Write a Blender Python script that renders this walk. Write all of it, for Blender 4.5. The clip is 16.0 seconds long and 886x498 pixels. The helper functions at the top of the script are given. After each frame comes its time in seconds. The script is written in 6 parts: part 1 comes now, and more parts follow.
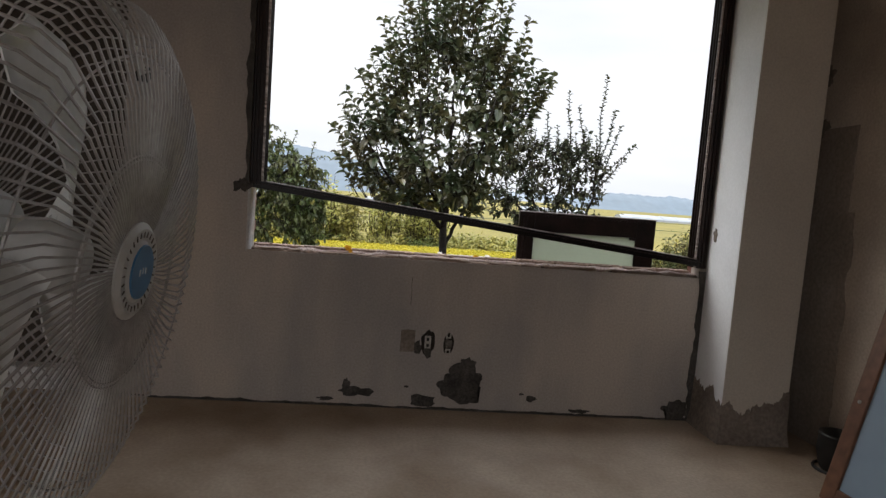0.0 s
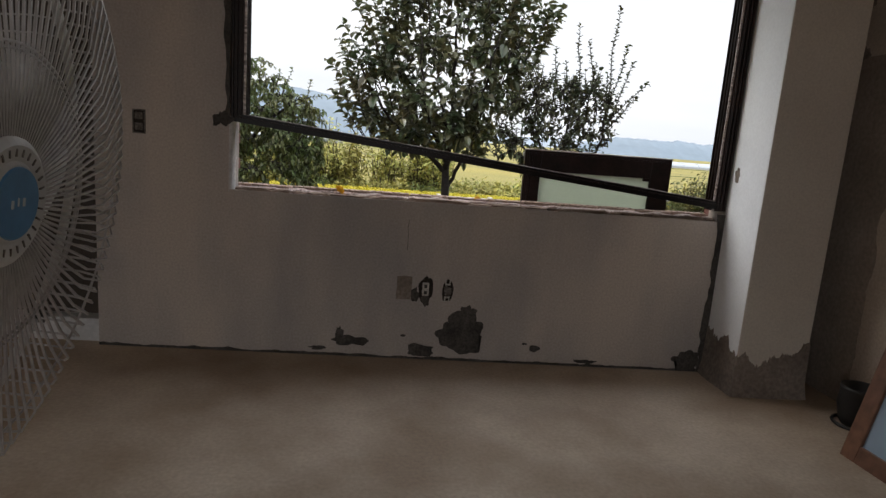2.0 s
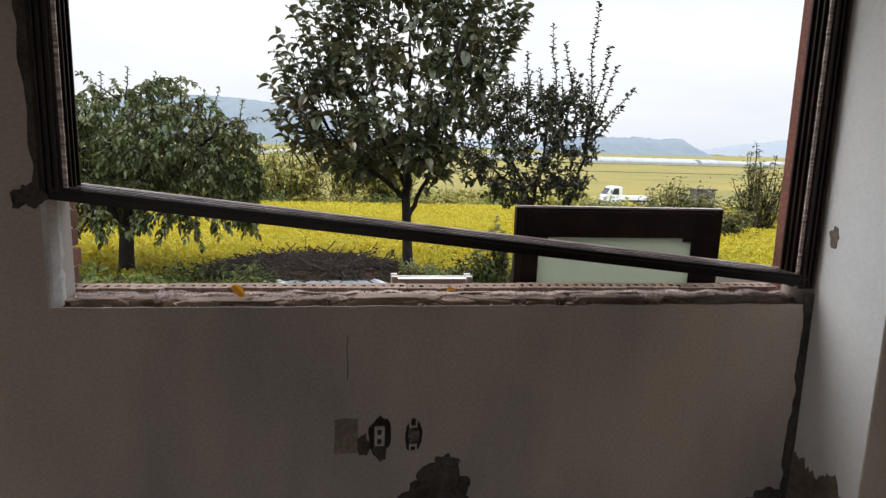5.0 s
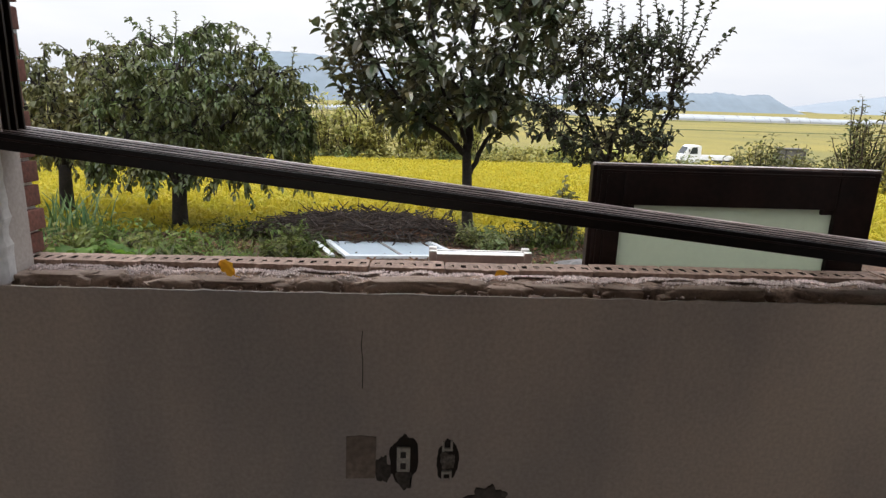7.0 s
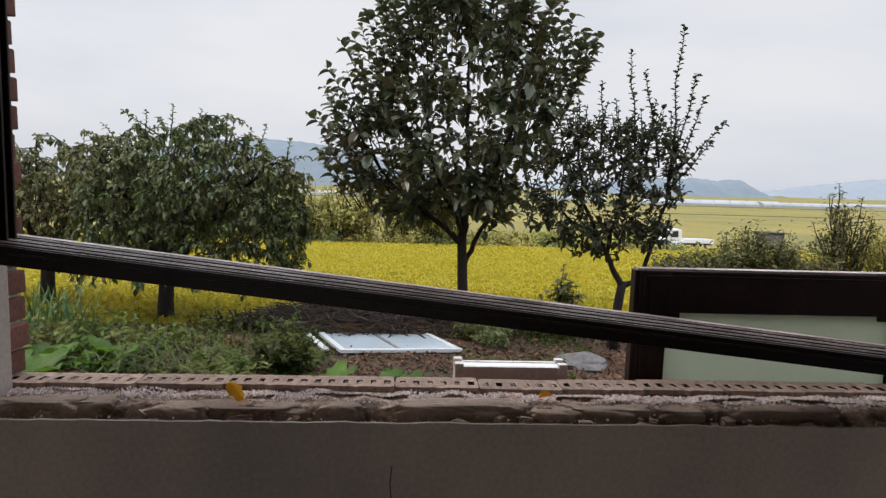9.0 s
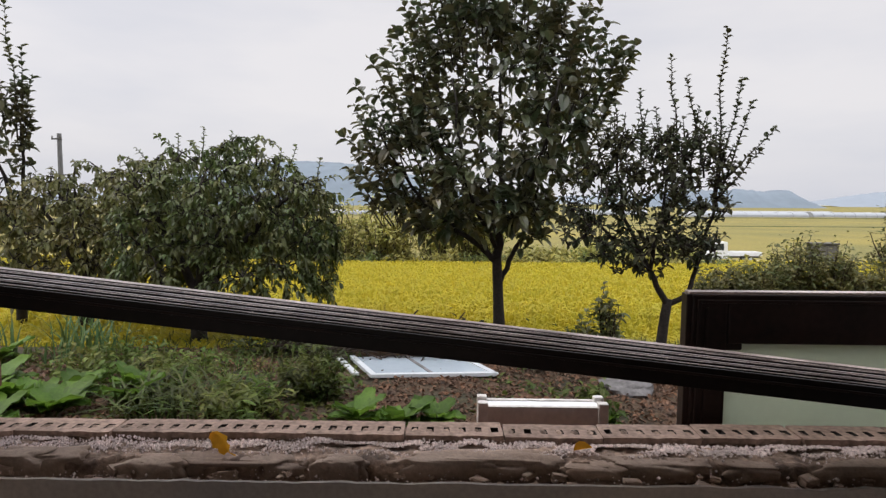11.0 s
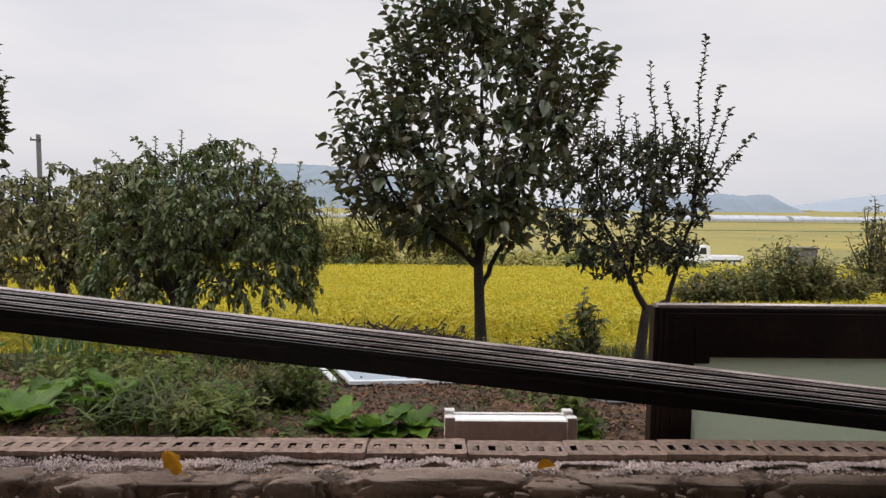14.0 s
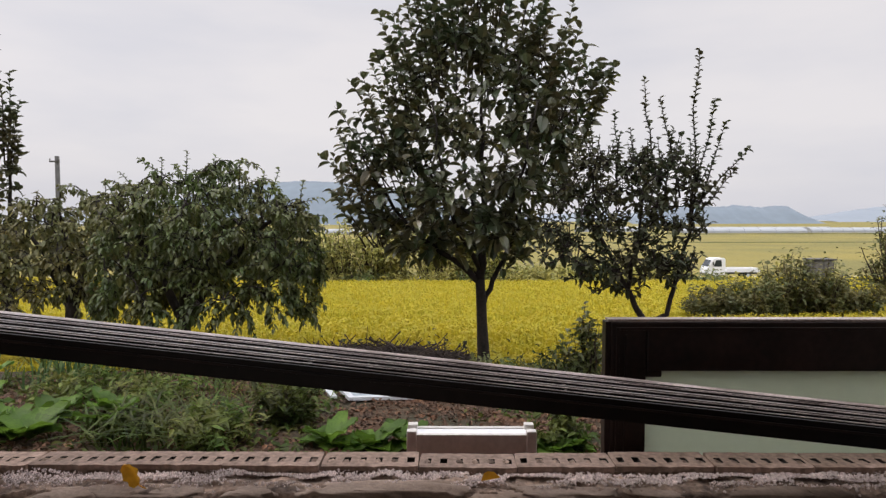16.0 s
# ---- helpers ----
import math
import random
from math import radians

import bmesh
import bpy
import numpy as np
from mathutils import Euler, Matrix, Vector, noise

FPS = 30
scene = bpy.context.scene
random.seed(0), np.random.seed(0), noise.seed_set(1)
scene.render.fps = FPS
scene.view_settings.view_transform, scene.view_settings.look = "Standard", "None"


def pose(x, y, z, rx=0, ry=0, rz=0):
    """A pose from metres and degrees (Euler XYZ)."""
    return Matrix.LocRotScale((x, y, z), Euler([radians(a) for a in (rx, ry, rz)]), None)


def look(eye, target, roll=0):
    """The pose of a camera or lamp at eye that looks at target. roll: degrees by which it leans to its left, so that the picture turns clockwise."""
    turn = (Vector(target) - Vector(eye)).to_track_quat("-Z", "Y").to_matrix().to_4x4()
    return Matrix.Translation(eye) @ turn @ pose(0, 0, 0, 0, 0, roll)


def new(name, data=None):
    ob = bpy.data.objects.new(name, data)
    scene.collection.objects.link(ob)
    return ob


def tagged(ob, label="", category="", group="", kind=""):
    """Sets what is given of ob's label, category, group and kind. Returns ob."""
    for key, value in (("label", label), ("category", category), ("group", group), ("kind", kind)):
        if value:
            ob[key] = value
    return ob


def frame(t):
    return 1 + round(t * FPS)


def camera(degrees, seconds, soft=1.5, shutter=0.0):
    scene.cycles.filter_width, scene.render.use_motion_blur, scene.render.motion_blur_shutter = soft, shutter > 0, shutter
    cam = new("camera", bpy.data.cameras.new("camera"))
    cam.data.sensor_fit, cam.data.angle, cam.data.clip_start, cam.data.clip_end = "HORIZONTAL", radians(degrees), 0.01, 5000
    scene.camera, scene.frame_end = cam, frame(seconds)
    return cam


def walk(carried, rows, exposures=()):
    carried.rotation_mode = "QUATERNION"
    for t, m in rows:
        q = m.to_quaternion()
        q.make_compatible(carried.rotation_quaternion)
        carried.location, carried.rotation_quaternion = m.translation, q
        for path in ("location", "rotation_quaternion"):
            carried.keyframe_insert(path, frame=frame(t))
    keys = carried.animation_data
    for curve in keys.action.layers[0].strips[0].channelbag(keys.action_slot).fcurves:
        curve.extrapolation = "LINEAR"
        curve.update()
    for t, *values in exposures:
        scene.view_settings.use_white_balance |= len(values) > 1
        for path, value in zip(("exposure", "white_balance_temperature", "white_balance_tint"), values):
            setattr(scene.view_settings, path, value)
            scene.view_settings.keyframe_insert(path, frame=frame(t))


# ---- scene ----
cam = camera(71.7, 16.0, soft=1.4)
EXPOSURES = [(0.0, 0.43, 6450, 10), (2.0, 0.44, 6450, 10), (3.5, 0.42, 6450, 10), (4.5, 0.38, 6450, 10), (7.0, 0.36, 6500, 11), (7.5, 0.62, 6550, 12), (8.0, 0.50, 6500, 12), (8.5, 0.10, 6420, 11), (10.0, -0.03, 6550, 13), (12.5, 0.03, 6650, 14), (16.0, -0.05, 6700, 15)]
PATH = [
    (0, (-0.399, -3.428, 1.241), (-0.235, -1.443, 1.062), 4.2),
    (0.5, (-0.4, -3.402, 1.24), (-0.141, -1.43, 1.026), 3.3),
    (1, (-0.38, -3.351, 1.229), (-0.107, -1.38, 1.027), 4.0),
    (1.5, (-0.367, -3.261, 1.201), (-0.18, -1.288, 0.932), 4.0),
    (2, (-0.35, -3.192, 1.198), (-0.188, -1.231, 0.842), 4.3),
    (2.5, (-0.383, -2.947, 1.169), (-0.213, -0.992, 0.785), 3.5),
    (3, (-0.374, -2.761, 1.337), (-0.057, -0.817, 0.987), 3.7),
    (3.5, (-0.281, -2.663, 1.431), (0.107, -0.725, 1.128), 3.5),
    (4, (-0.199, -2.505, 1.455), (0.107, -0.547, 1.189), 3.3),
    (4.5, (-0.228, -2.25, 1.445), (0.035, -0.281, 1.216), 1.4),
    (4.7, (-0.237, -2.15, 1.417), (0.035, -0.188, 1.137), 1.6),
    (6.8, (-0.147, -1.492, 1.367), (-0.053, 0.456, 0.924), 1.8),
    (7, (-0.119, -1.482, 1.344), (-0.061, 0.46, 0.869), 1.8),
    (7.5, (-0.088, -1.493, 1.327), (-0.071, 0.433, 0.788), 2.2),
    (8, (-0.146, -1.473, 1.371), (-0.192, 0.492, 1.003), 2.2),
    (8.5, (-0.232, -1.375, 1.389), (-0.161, 0.609, 1.148), 1.5),
    (9, (-0.242, -1.309, 1.386), (-0.14, 0.677, 1.178), 1.7),
    (9.5, (-0.209, -1.23, 1.384), (-0.145, 0.76, 1.197), 0.8),
    (10, (-0.181, -1.183, 1.385), (-0.184, 0.811, 1.233), 0.1),
    (10.2, (-0.177, -1.174, 1.379), (-0.194, 0.821, 1.236), -0.3),
    (12.3, (-0.186, -0.984, 1.384), (-0.227, 1.008, 1.207), 1.8),
    (12.5, (-0.155, -0.984, 1.381), (-0.198, 1.008, 1.21), 1.7),
    (13, (-0.122, -0.997, 1.383), (-0.229, 0.993, 1.214), 0.9),
    (13.5, (-0.113, -1.02, 1.389), (-0.145, 0.973, 1.231), 1.1),
    (14, (-0.132, -1.065, 1.399), (-0.11, 0.929, 1.256), 0.6),
    (14.5, (-0.127, -1.085, 1.4), (-0.053, 0.91, 1.268), 1.0),
    (15, (-0.066, -1.089, 1.405), (0.011, 0.906, 1.286), 0.7),
    (15.5, (-0.011, -1.098, 1.408), (0.065, 0.897, 1.304), 0.2),
    (16, (0.008, -1.11, 1.409), (-0.016, 0.888, 1.315), -0.1),
]
walk(cam, [(t, look(eye, target, roll)) for t, eye, target, roll in PATH], EXPOSURES)

SKY_GREY = 8.8
SKY_ZENITH = 4.3
SUN_POWER = 0.8
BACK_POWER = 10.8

# ---- world, sun, exposure ----
world = bpy.data.worlds.new("overcast_sky")
scene.world = world
world.use_nodes = True
wn, wl = world.node_tree.nodes, world.node_tree.links
wn.clear()
w_out = wn.new("ShaderNodeOutputWorld")
w_bg = wn.new("ShaderNodeBackground")
w_bg.inputs["Strength"].default_value = 0.1
w_sky = wn.new("ShaderNodeTexSky")
w_sky.sky_type = "NISHITA"
w_sky.sun_disc = False
w_sky.sun_elevation = radians(38)
w_sky.sun_rotation = radians(286)
w_sky.dust_density = 4.0
w_tc = wn.new("ShaderNodeTexCoord")
w_map = wn.new("ShaderNodeMapping")
w_map.inputs["Scale"].default_value = (1.0, 1.0, 3.5)
w_noise = wn.new("ShaderNodeTexNoise")
w_noise.inputs["Scale"].default_value = 1.6
w_noise.inputs["Detail"].default_value = 5.0
w_noise.inputs["Roughness"].default_value = 0.5
w_ramp = wn.new("ShaderNodeValToRGB")
w_ramp.color_ramp.elements[0].position = 0.34
w_ramp.color_ramp.elements[0].color = (0.74, 0.79, 0.88, 1)
w_ramp.color_ramp.elements[1].position = 0.66
w_ramp.color_ramp.elements[1].color = (0.97, 0.98, 1.0, 1)
w_scale = wn.new("ShaderNodeVectorMath")
w_scale.operation = "SCALE"
w_scale.inputs["Scale"].default_value = SKY_GREY
# an overcast sky is three times as bright overhead as at the horizon
w_sep = wn.new("ShaderNodeSeparateXYZ")
w_grad = wn.new("ShaderNodeMapRange")
w_grad.inputs[1].default_value, w_grad.inputs[2].default_value = 0.32, 1.0
w_grad.inputs[3].default_value, w_grad.inputs[4].default_value = SKY_GREY, SKY_GREY * SKY_ZENITH
wl.new(w_tc.outputs["Generated"], w_sep.inputs[0])
wl.new(w_sep.outputs["Z"], w_grad.inputs[0])
wl.new(w_grad.outputs[0], w_scale.inputs["Scale"])
w_mix = wn.new("ShaderNodeMix")
w_mix.data_type = "RGBA"
w_mix.inputs[0].default_value = 0.9
wl.new(w_tc.outputs["Generated"], w_map.inputs["Vector"])
wl.new(w_map.outputs["Vector"], w_noise.inputs["Vector"])
wl.new(w_noise.outputs["Fac"], w_ramp.inputs["Fac"])
wl.new(w_ramp.outputs["Color"], w_scale.inputs[0])
wl.new(w_sky.outputs["Color"], w_mix.inputs[6])
wl.new(w_scale.outputs["Vector"], w_mix.inputs[7])
wl.new(w_mix.outputs[2], w_bg.inputs["Color"])
wl.new(w_bg.outputs["Background"], w_out.inputs["Surface"])

sun = new("sun", bpy.data.lights.new("sun", "SUN"))
sun.data.energy = SUN_POWER
sun.data.angle = radians(25)
sun.data.color = (1.0, 0.96, 0.9)
sun.matrix_basis = look((-40, 14.5, 32.5), (0, 3, 0))


# ---- materials ----
def material(name, base, rough=0.8, vary=0.25, grain=40.0, blotch=3.0, bump=0.2, metal=0.0, tint=None, per_piece=0.0, spec=0.5, depth=0.004, stretch=None):
    """A surface with fine grain, large blotches and relief; per_piece varies each object's shade."""
    m = bpy.data.materials.new(name)
    m.use_nodes = True
    n, l = m.node_tree.nodes, m.node_tree.links
    b = n["Principled BSDF"]
    b.inputs["Roughness"].default_value = rough
    b.inputs["Metallic"].default_value = metal
    b.inputs["Specular IOR Level"].default_value = spec
    tc = n.new("ShaderNodeTexCoord")
    fine, large = n.new("ShaderNodeTexNoise"), n.new("ShaderNodeTexNoise")
    fine.inputs["Scale"].default_value, fine.inputs["Detail"].default_value = grain, 6.0
    large.inputs["Scale"].default_value, large.inputs["Detail"].default_value = blotch, 4.0
    l.new(tc.outputs["Object"], fine.inputs["Vector"])
    if stretch:
        mp = n.new("ShaderNodeMapping")
        mp.inputs["Scale"].default_value = stretch
        l.new(tc.outputs["Object"], mp.inputs["Vector"])
        l.new(mp.outputs["Vector"], large.inputs["Vector"])
    else:
        l.new(tc.outputs["Object"], large.inputs["Vector"])
    other = tint or tuple(c * (1 - vary) for c in base)
    mix1, mix2 = n.new("ShaderNodeMix"), n.new("ShaderNodeMix")
    mix1.data_type = mix2.data_type = "RGBA"
    mix1.inputs[6].default_value, mix1.inputs[7].default_value = (*other, 1), (*base, 1)
    spread = n.new("ShaderNodeMapRange")
    spread.inputs[1].default_value, spread.inputs[2].default_value = 0.35, 0.65
    l.new(large.outputs["Fac"], spread.inputs[0])
    l.new(spread.outputs[0], mix1.inputs[0])
    mix2.blend_type = "MULTIPLY"
    mix2.inputs[0].default_value = 1.0
    ramp = n.new("ShaderNodeMapRange")
    ramp.inputs[1].default_value, ramp.inputs[2].default_value = 0.3, 0.7
    ramp.inputs[3].default_value, ramp.inputs[4].default_value = 1 - vary, 1 + vary * 0.3
    l.new(fine.outputs["Fac"], ramp.inputs[0])
    l.new(mix1.outputs[2], mix2.inputs[6])
    l.new(ramp.outputs[0], mix2.inputs[7])
    colour = mix2.outputs[2]
    if per_piece:
        info = n.new("ShaderNodeObjectInfo")
        isl = n.new("ShaderNodeNewGeometry")
        add = n.new("ShaderNodeMath")
        add.operation = "ADD"
        l.new(info.outputs["Random"], add.inputs[0])
        l.new(isl.outputs["Random Per Island"], add.inputs[1])
        rng = n.new("ShaderNodeMapRange")
        rng.inputs[1].default_value, rng.inputs[2].default_value = 0.0, 2.0
        rng.inputs[3].default_value, rng.inputs[4].default_value = 1 - per_piece, 1 + per_piece
        mix3 = n.new("ShaderNodeMix")
        mix3.data_type, mix3.blend_type = "RGBA", "MULTIPLY"
        mix3.inputs[0].default_value = 1.0
        l.new(add.outputs[0], rng.inputs[0])
        l.new(colour, mix3.inputs[6])
        l.new(rng.outputs[0], mix3.inputs[7])
        colour = mix3.outputs[2]
    l.new(colour, b.inputs["Base Color"])
    if bump:
        bp = n.new("ShaderNodeBump")
        bp.inputs["Strength"].default_value, bp.inputs["Distance"].default_value = bump, depth
        l.new(fine.outputs["Fac"], bp.inputs["Height"])
        l.new(bp.outputs["Normal"], b.inputs["Normal"])
    return m


def leafy(name, base, tint, through_light=0.35, per_piece=0.35, rough=0.5, spec=0.25, vary=0.2):
    """Foliage: leaves that vary one by one and let some light through."""
    m = material(name, base, rough, vary, 60, 2.5, 0.0, tint=tint, per_piece=per_piece, spec=spec)
    n, l = m.node_tree.nodes, m.node_tree.links
    b = n["Principled BSDF"]
    src = b.inputs["Base Color"].links[0].from_socket
    tr, mx = n.new("ShaderNodeBsdfTranslucent"), n.new("ShaderNodeMixShader")
    mx.inputs[0].default_value = through_light
    l.new(src, tr.inputs["Color"])
    l.new(b.outputs["BSDF"], mx.inputs[1])
    l.new(tr.outputs["BSDF"], mx.inputs[2])
    l.new(mx.outputs["Shader"], n["Material Output"].inputs["Surface"])
    return m


M_PLASTER = material("plaster_skim", (0.53, 0.455, 0.39), 0.9, 0.16, 90, 1.8, 0.15, tint=(0.345, 0.315, 0.30), stretch=(1.0, 1.0, 0.42))
M_PLASTER_COL = material("plaster_pilaster", (0.56, 0.505, 0.44), 0.9, 0.12, 90, 1.6, 0.12, tint=(0.49, 0.435, 0.375))
M_PLASTER_WHITE = material("plaster_reveal", (0.66, 0.64, 0.62), 0.9, 0.2, 50, 8, 0.3)
M_PLASTER_EAST = material("plaster_side_wall", (0.57, 0.48, 0.395), 0.9, 0.18, 70, 2.2, 0.2, tint=(0.40, 0.33, 0.27))
M_BRIGHT_WHITE = material("lit_side_and_lid_white", (0.85, 0.86, 0.87), 0.85, 0.06, 80, 4, 0.1)
M_CEMENT = material("old_cement", (0.27, 0.225, 0.19), 0.95, 0.35, 55, 3, 0.5, tint=(0.17, 0.135, 0.11))
M_SHADED_CEMENT = material("corner_shaded_cement", (0.36, 0.295, 0.245), 0.95, 0.25, 50, 2.5, 0.4, tint=(0.27, 0.22, 0.18))
M_MORTAR = material("mortar_and_corner_shade", (0.10, 0.088, 0.078), 0.95, 0.5, 80, 9, 0.6)
M_RUBBLE = material("broken_mortar", (0.40, 0.28, 0.21), 0.95, 0.5, 90, 22, 0.9, tint=(0.12, 0.08, 0.06))
M_LUMP = material("pale_mortar_lump", (0.45, 0.335, 0.265), 0.95, 0.22, 110, 10, 0.5, tint=(0.28, 0.20, 0.15), per_piece=0.3)
M_GRIT = material("pale_grit", (0.74, 0.62, 0.58), 0.9, 0.3, 90, 9, 0.3, per_piece=0.45)
M_FLOOR = material("cement_floor", (0.55, 0.45, 0.35), 0.7, 0.16, 60, 1.3, 0.1, tint=(0.30, 0.215, 0.145))
M_CEIL = material("ceiling_board", (0.55, 0.52, 0.47), 0.9, 0.1, 60, 2, 0.1)
M_BRICK = material("clay_brick", (0.43, 0.30, 0.235), 0.9, 0.45, 70, 11, 0.6, tint=(0.30, 0.205, 0.155), per_piece=0.3)
M_BRICK_RED = material("red_brick", (0.21, 0.08, 0.055), 0.9, 0.4, 70, 9, 0.5, tint=(0.15, 0.065, 0.05), per_piece=0.35)
# near-black that puts the shade inside holes into the colour
M_HOLE = material("hole_shade", (0.03, 0.024, 0.02), 1.0, 0.3, 50, 9, 0.2)
M_BROWN_ALU = material("brown_sash_metal", (0.012, 0.007, 0.006), 0.45, 0.35, 60, 6, 0.08, tint=(0.030, 0.015, 0.012), spec=0.25)
M_BROWN_RAIL = material("brown_rail_metal", (0.012, 0.007, 0.0065), 0.34, 0.4, 45, 5, 0.1, tint=(0.006, 0.004, 0.004), spec=0.2)
M_DUST_GLINT = material("dusty_glint_lip", (0.80, 0.68, 0.63), 0.35, 0.5, 160, 14, 0.2, tint=(0.17, 0.12, 0.105), stretch=(0.25, 6, 6))
M_DOOR = material("dark_door", (0.055, 0.04, 0.03), 0.6, 0.25, 30, 3, 0.1)
M_THRESH = material("white_threshold", (0.62, 0.62, 0.62), 0.6, 0.15, 40, 5, 0.1)
M_WOOD_FRAME = material("reddish_wood", (0.20, 0.092, 0.05), 0.5, 0.35, 24, 4, 0.15, tint=(0.13, 0.06, 0.035))
M_BLUE_GLASS = material("blue_grey_glass", (0.30, 0.38, 0.46), 0.18, 0.06, 5, 2, 0.0, tint=(0.24, 0.31, 0.38))

M_BLACK = material("black_plastic", (0.018, 0.017, 0.017), 0.5, 0.2, 30, 6, 0.1)
M_BOX_METAL = material("galvanised_box", (0.20, 0.18, 0.16), 0.55, 0.5, 120, 30, 0.4, metal=0.4, tint=(0.08, 0.065, 0.05))
M_OUTLET = material("old_outlet_white", (0.50, 0.48, 0.43), 0.5, 0.3, 120, 30, 0.2)
M_FAN_WIRE = material("fan_wire_grey", (0.42, 0.40, 0.39), 0.42, 0.2, 60, 6, 0.0, metal=0.2)
M_FAN_WHITE = material("fan_plastic_white", (0.52, 0.52, 0.51), 0.4, 0.12, 40, 6, 0.0)
M_FAN_BLADE = material("fan_blade_grey", (0.80, 0.82, 0.82), 0.4, 0.1, 40, 6, 0.0)
M_FAN_BLUE = material("fan_badge_blue", (0.07, 0.22, 0.42), 0.35, 0.15, 40, 8, 0.0)
M_SOIL = material("garden_soil", (0.115, 0.056, 0.030), 1.0, 0.6, 26, 1.7, 0.9, tint=(0.05, 0.042, 0.02), depth=0.03)
M_LITTER = material("dry_leaf_litter", (0.24, 0.125, 0.07), 0.9, 0.3, 30, 6, 0.0, tint=(0.11, 0.07, 0.048), per_piece=0.8)
M_FIELD = material("rice_field", (0.25, 0.20, 0.036), 0.95, 0.3, 3.5, 0.05, 0.6, tint=(0.17, 0.15, 0.032), depth=0.1)
M_RICE = leafy("rice_blades", (0.56, 0.455, 0.036), (0.46, 0.42, 0.042), 0.5, 0.22, 0.6)
M_FROST = leafy("frosted_glass", (0.66, 0.70, 0.605), (0.645, 0.685, 0.595), 0.7, 0.0, 0.5, vary=0.03)
M_BARK = material("bark", (0.030, 0.022, 0.018), 0.95, 0.45, 40, 8, 0.8, tint=(0.018, 0.014, 0.012), depth=0.01)
M_LEAF_P = leafy("persimmon_leaf", (0.058, 0.088, 0.042), (0.095, 0.080, 0.036), 0.25, 0.65, 0.30, 0.6)
M_LEAF_L = leafy("plum_leaf", (0.135, 0.20, 0.065), (0.20, 0.20, 0.065), 0.42, 0.6, 0.34, 0.5)
M_LEAF_O = leafy("olive_plum_leaf", (0.13, 0.15, 0.055), (0.19, 0.165, 0.06), 0.42, 0.6, 0.36, 0.45)
M_LEAF_W = leafy("wild_bush_leaf", (0.085, 0.105, 0.04), (0.15, 0.13, 0.045), 0.35, 0.6)
M_LEAF_S = leafy("slim_tree_leaf", (0.050, 0.070, 0.034), (0.085, 0.075, 0.035), 0.3, 0.5)
M_LEAF_YEL = leafy("yellowing_leaf", (0.44, 0.38, 0.10), (0.29, 0.29, 0.09), 0.35, 0.5)
M_GREEN = leafy("vegetable_leaf", (0.15, 0.26, 0.03), (0.075, 0.15, 0.025), 0.4, 0.5)
M_HEDGE = leafy("hedge_leaf", (0.50, 0.45, 0.14), (0.33, 0.36, 0.11), 0.4, 0.55)
M_WEED = leafy("weed_leaf", (0.070, 0.125, 0.022), (0.125, 0.125, 0.030), 0.35, 0.85)
M_ONION = leafy("onion_leaf", (0.07, 0.14, 0.06), (0.10, 0.15, 0.04), 0.3, 0.3)
M_LEAF_ORANGE = leafy("fallen_leaf", (0.80, 0.43, 0.03), (0.70, 0.33, 0.03), 0.4, 0.1)
M_TWIG = material("dead_twig", (0.075, 0.052, 0.04), 0.95, 0.4, 40, 8, 0.3, per_piece=0.6)
M_WHITE_ALU = material("white_sash", (0.60, 0.63, 0.65), 0.4, 0.1, 40, 6, 0.05)
M_PALE_PANE = material("pale_pane", (0.44, 0.51, 0.56), 0.1, 0.05, 20, 4, 0.0)
M_PLANTER = material("pale_planter", (0.76, 0.72, 0.68), 0.7, 0.15, 60, 8, 0.2)
M_STONE = material("grey_stone", (0.19, 0.18, 0.175), 0.9, 0.35, 30, 6, 0.5)
M_ROAD = material("concrete_road", (0.50, 0.49, 0.46), 0.9, 0.15, 8, 0.6, 0.2)
M_TRUCK = material("white_truck_paint", (0.80, 0.81, 0.83), 0.3, 0.06, 20, 3, 0.0)
M_DARK_GLASS = material("dark_vehicle_glass", (0.03, 0.04, 0.05), 0.1, 0.1, 10, 3, 0.0)
M_TYRE = material("tyre_rubber", (0.025, 0.025, 0.026), 0.85, 0.2, 40, 6, 0.1)
M_GREENHOUSE = material("greenhouse_film", (0.34, 0.36, 0.38), 0.45, 0.1, 2, 0.2, 0.0)
# blue-grey and paler with distance: haze painted into the base colour
M_HILL = material("haze_tinted_hill", (0.165, 0.20, 0.23), 1.0, 0.10, 0.06, 0.008, 0.0, tint=(0.16, 0.20, 0.235))
M_HILL_FAR = material("haze_painted_far_hill", (0.235, 0.27, 0.305), 1.0, 0.05, 0.04, 0.005, 0.0)
M_POLE = material("concrete_pole", (0.11, 0.108, 0.105), 0.9, 0.2, 20, 4, 0.1)


# ---- building helpers ----
def chain(ob):
    m = ob.matrix_basis.copy()
    while ob.parent:
        ob = ob.parent
        m = ob.matrix_basis @ m
    return m


def link_mesh(name, bm, mat, smooth=False):
    me = bpy.data.meshes.new(name)
    bm.normal_update()
    bm.to_mesh(me)
    bm.free()
    for m in (mat if isinstance(mat, (list, tuple)) else (mat,)):
        me.materials.append(m)
    if smooth:
        me.polygons.foreach_set("use_smooth", [True] * len(me.polygons))
    return new(name, me)


def part(name, bm, mat, parent, label="", smooth=False):
    """One mesh, given in the world's coordinates, under a thing or a part."""
    bm.transform(chain(parent).inverted())
    ob = link_mesh(name, bm, mat, smooth)
    ob.parent = parent
    return tagged(ob, label)


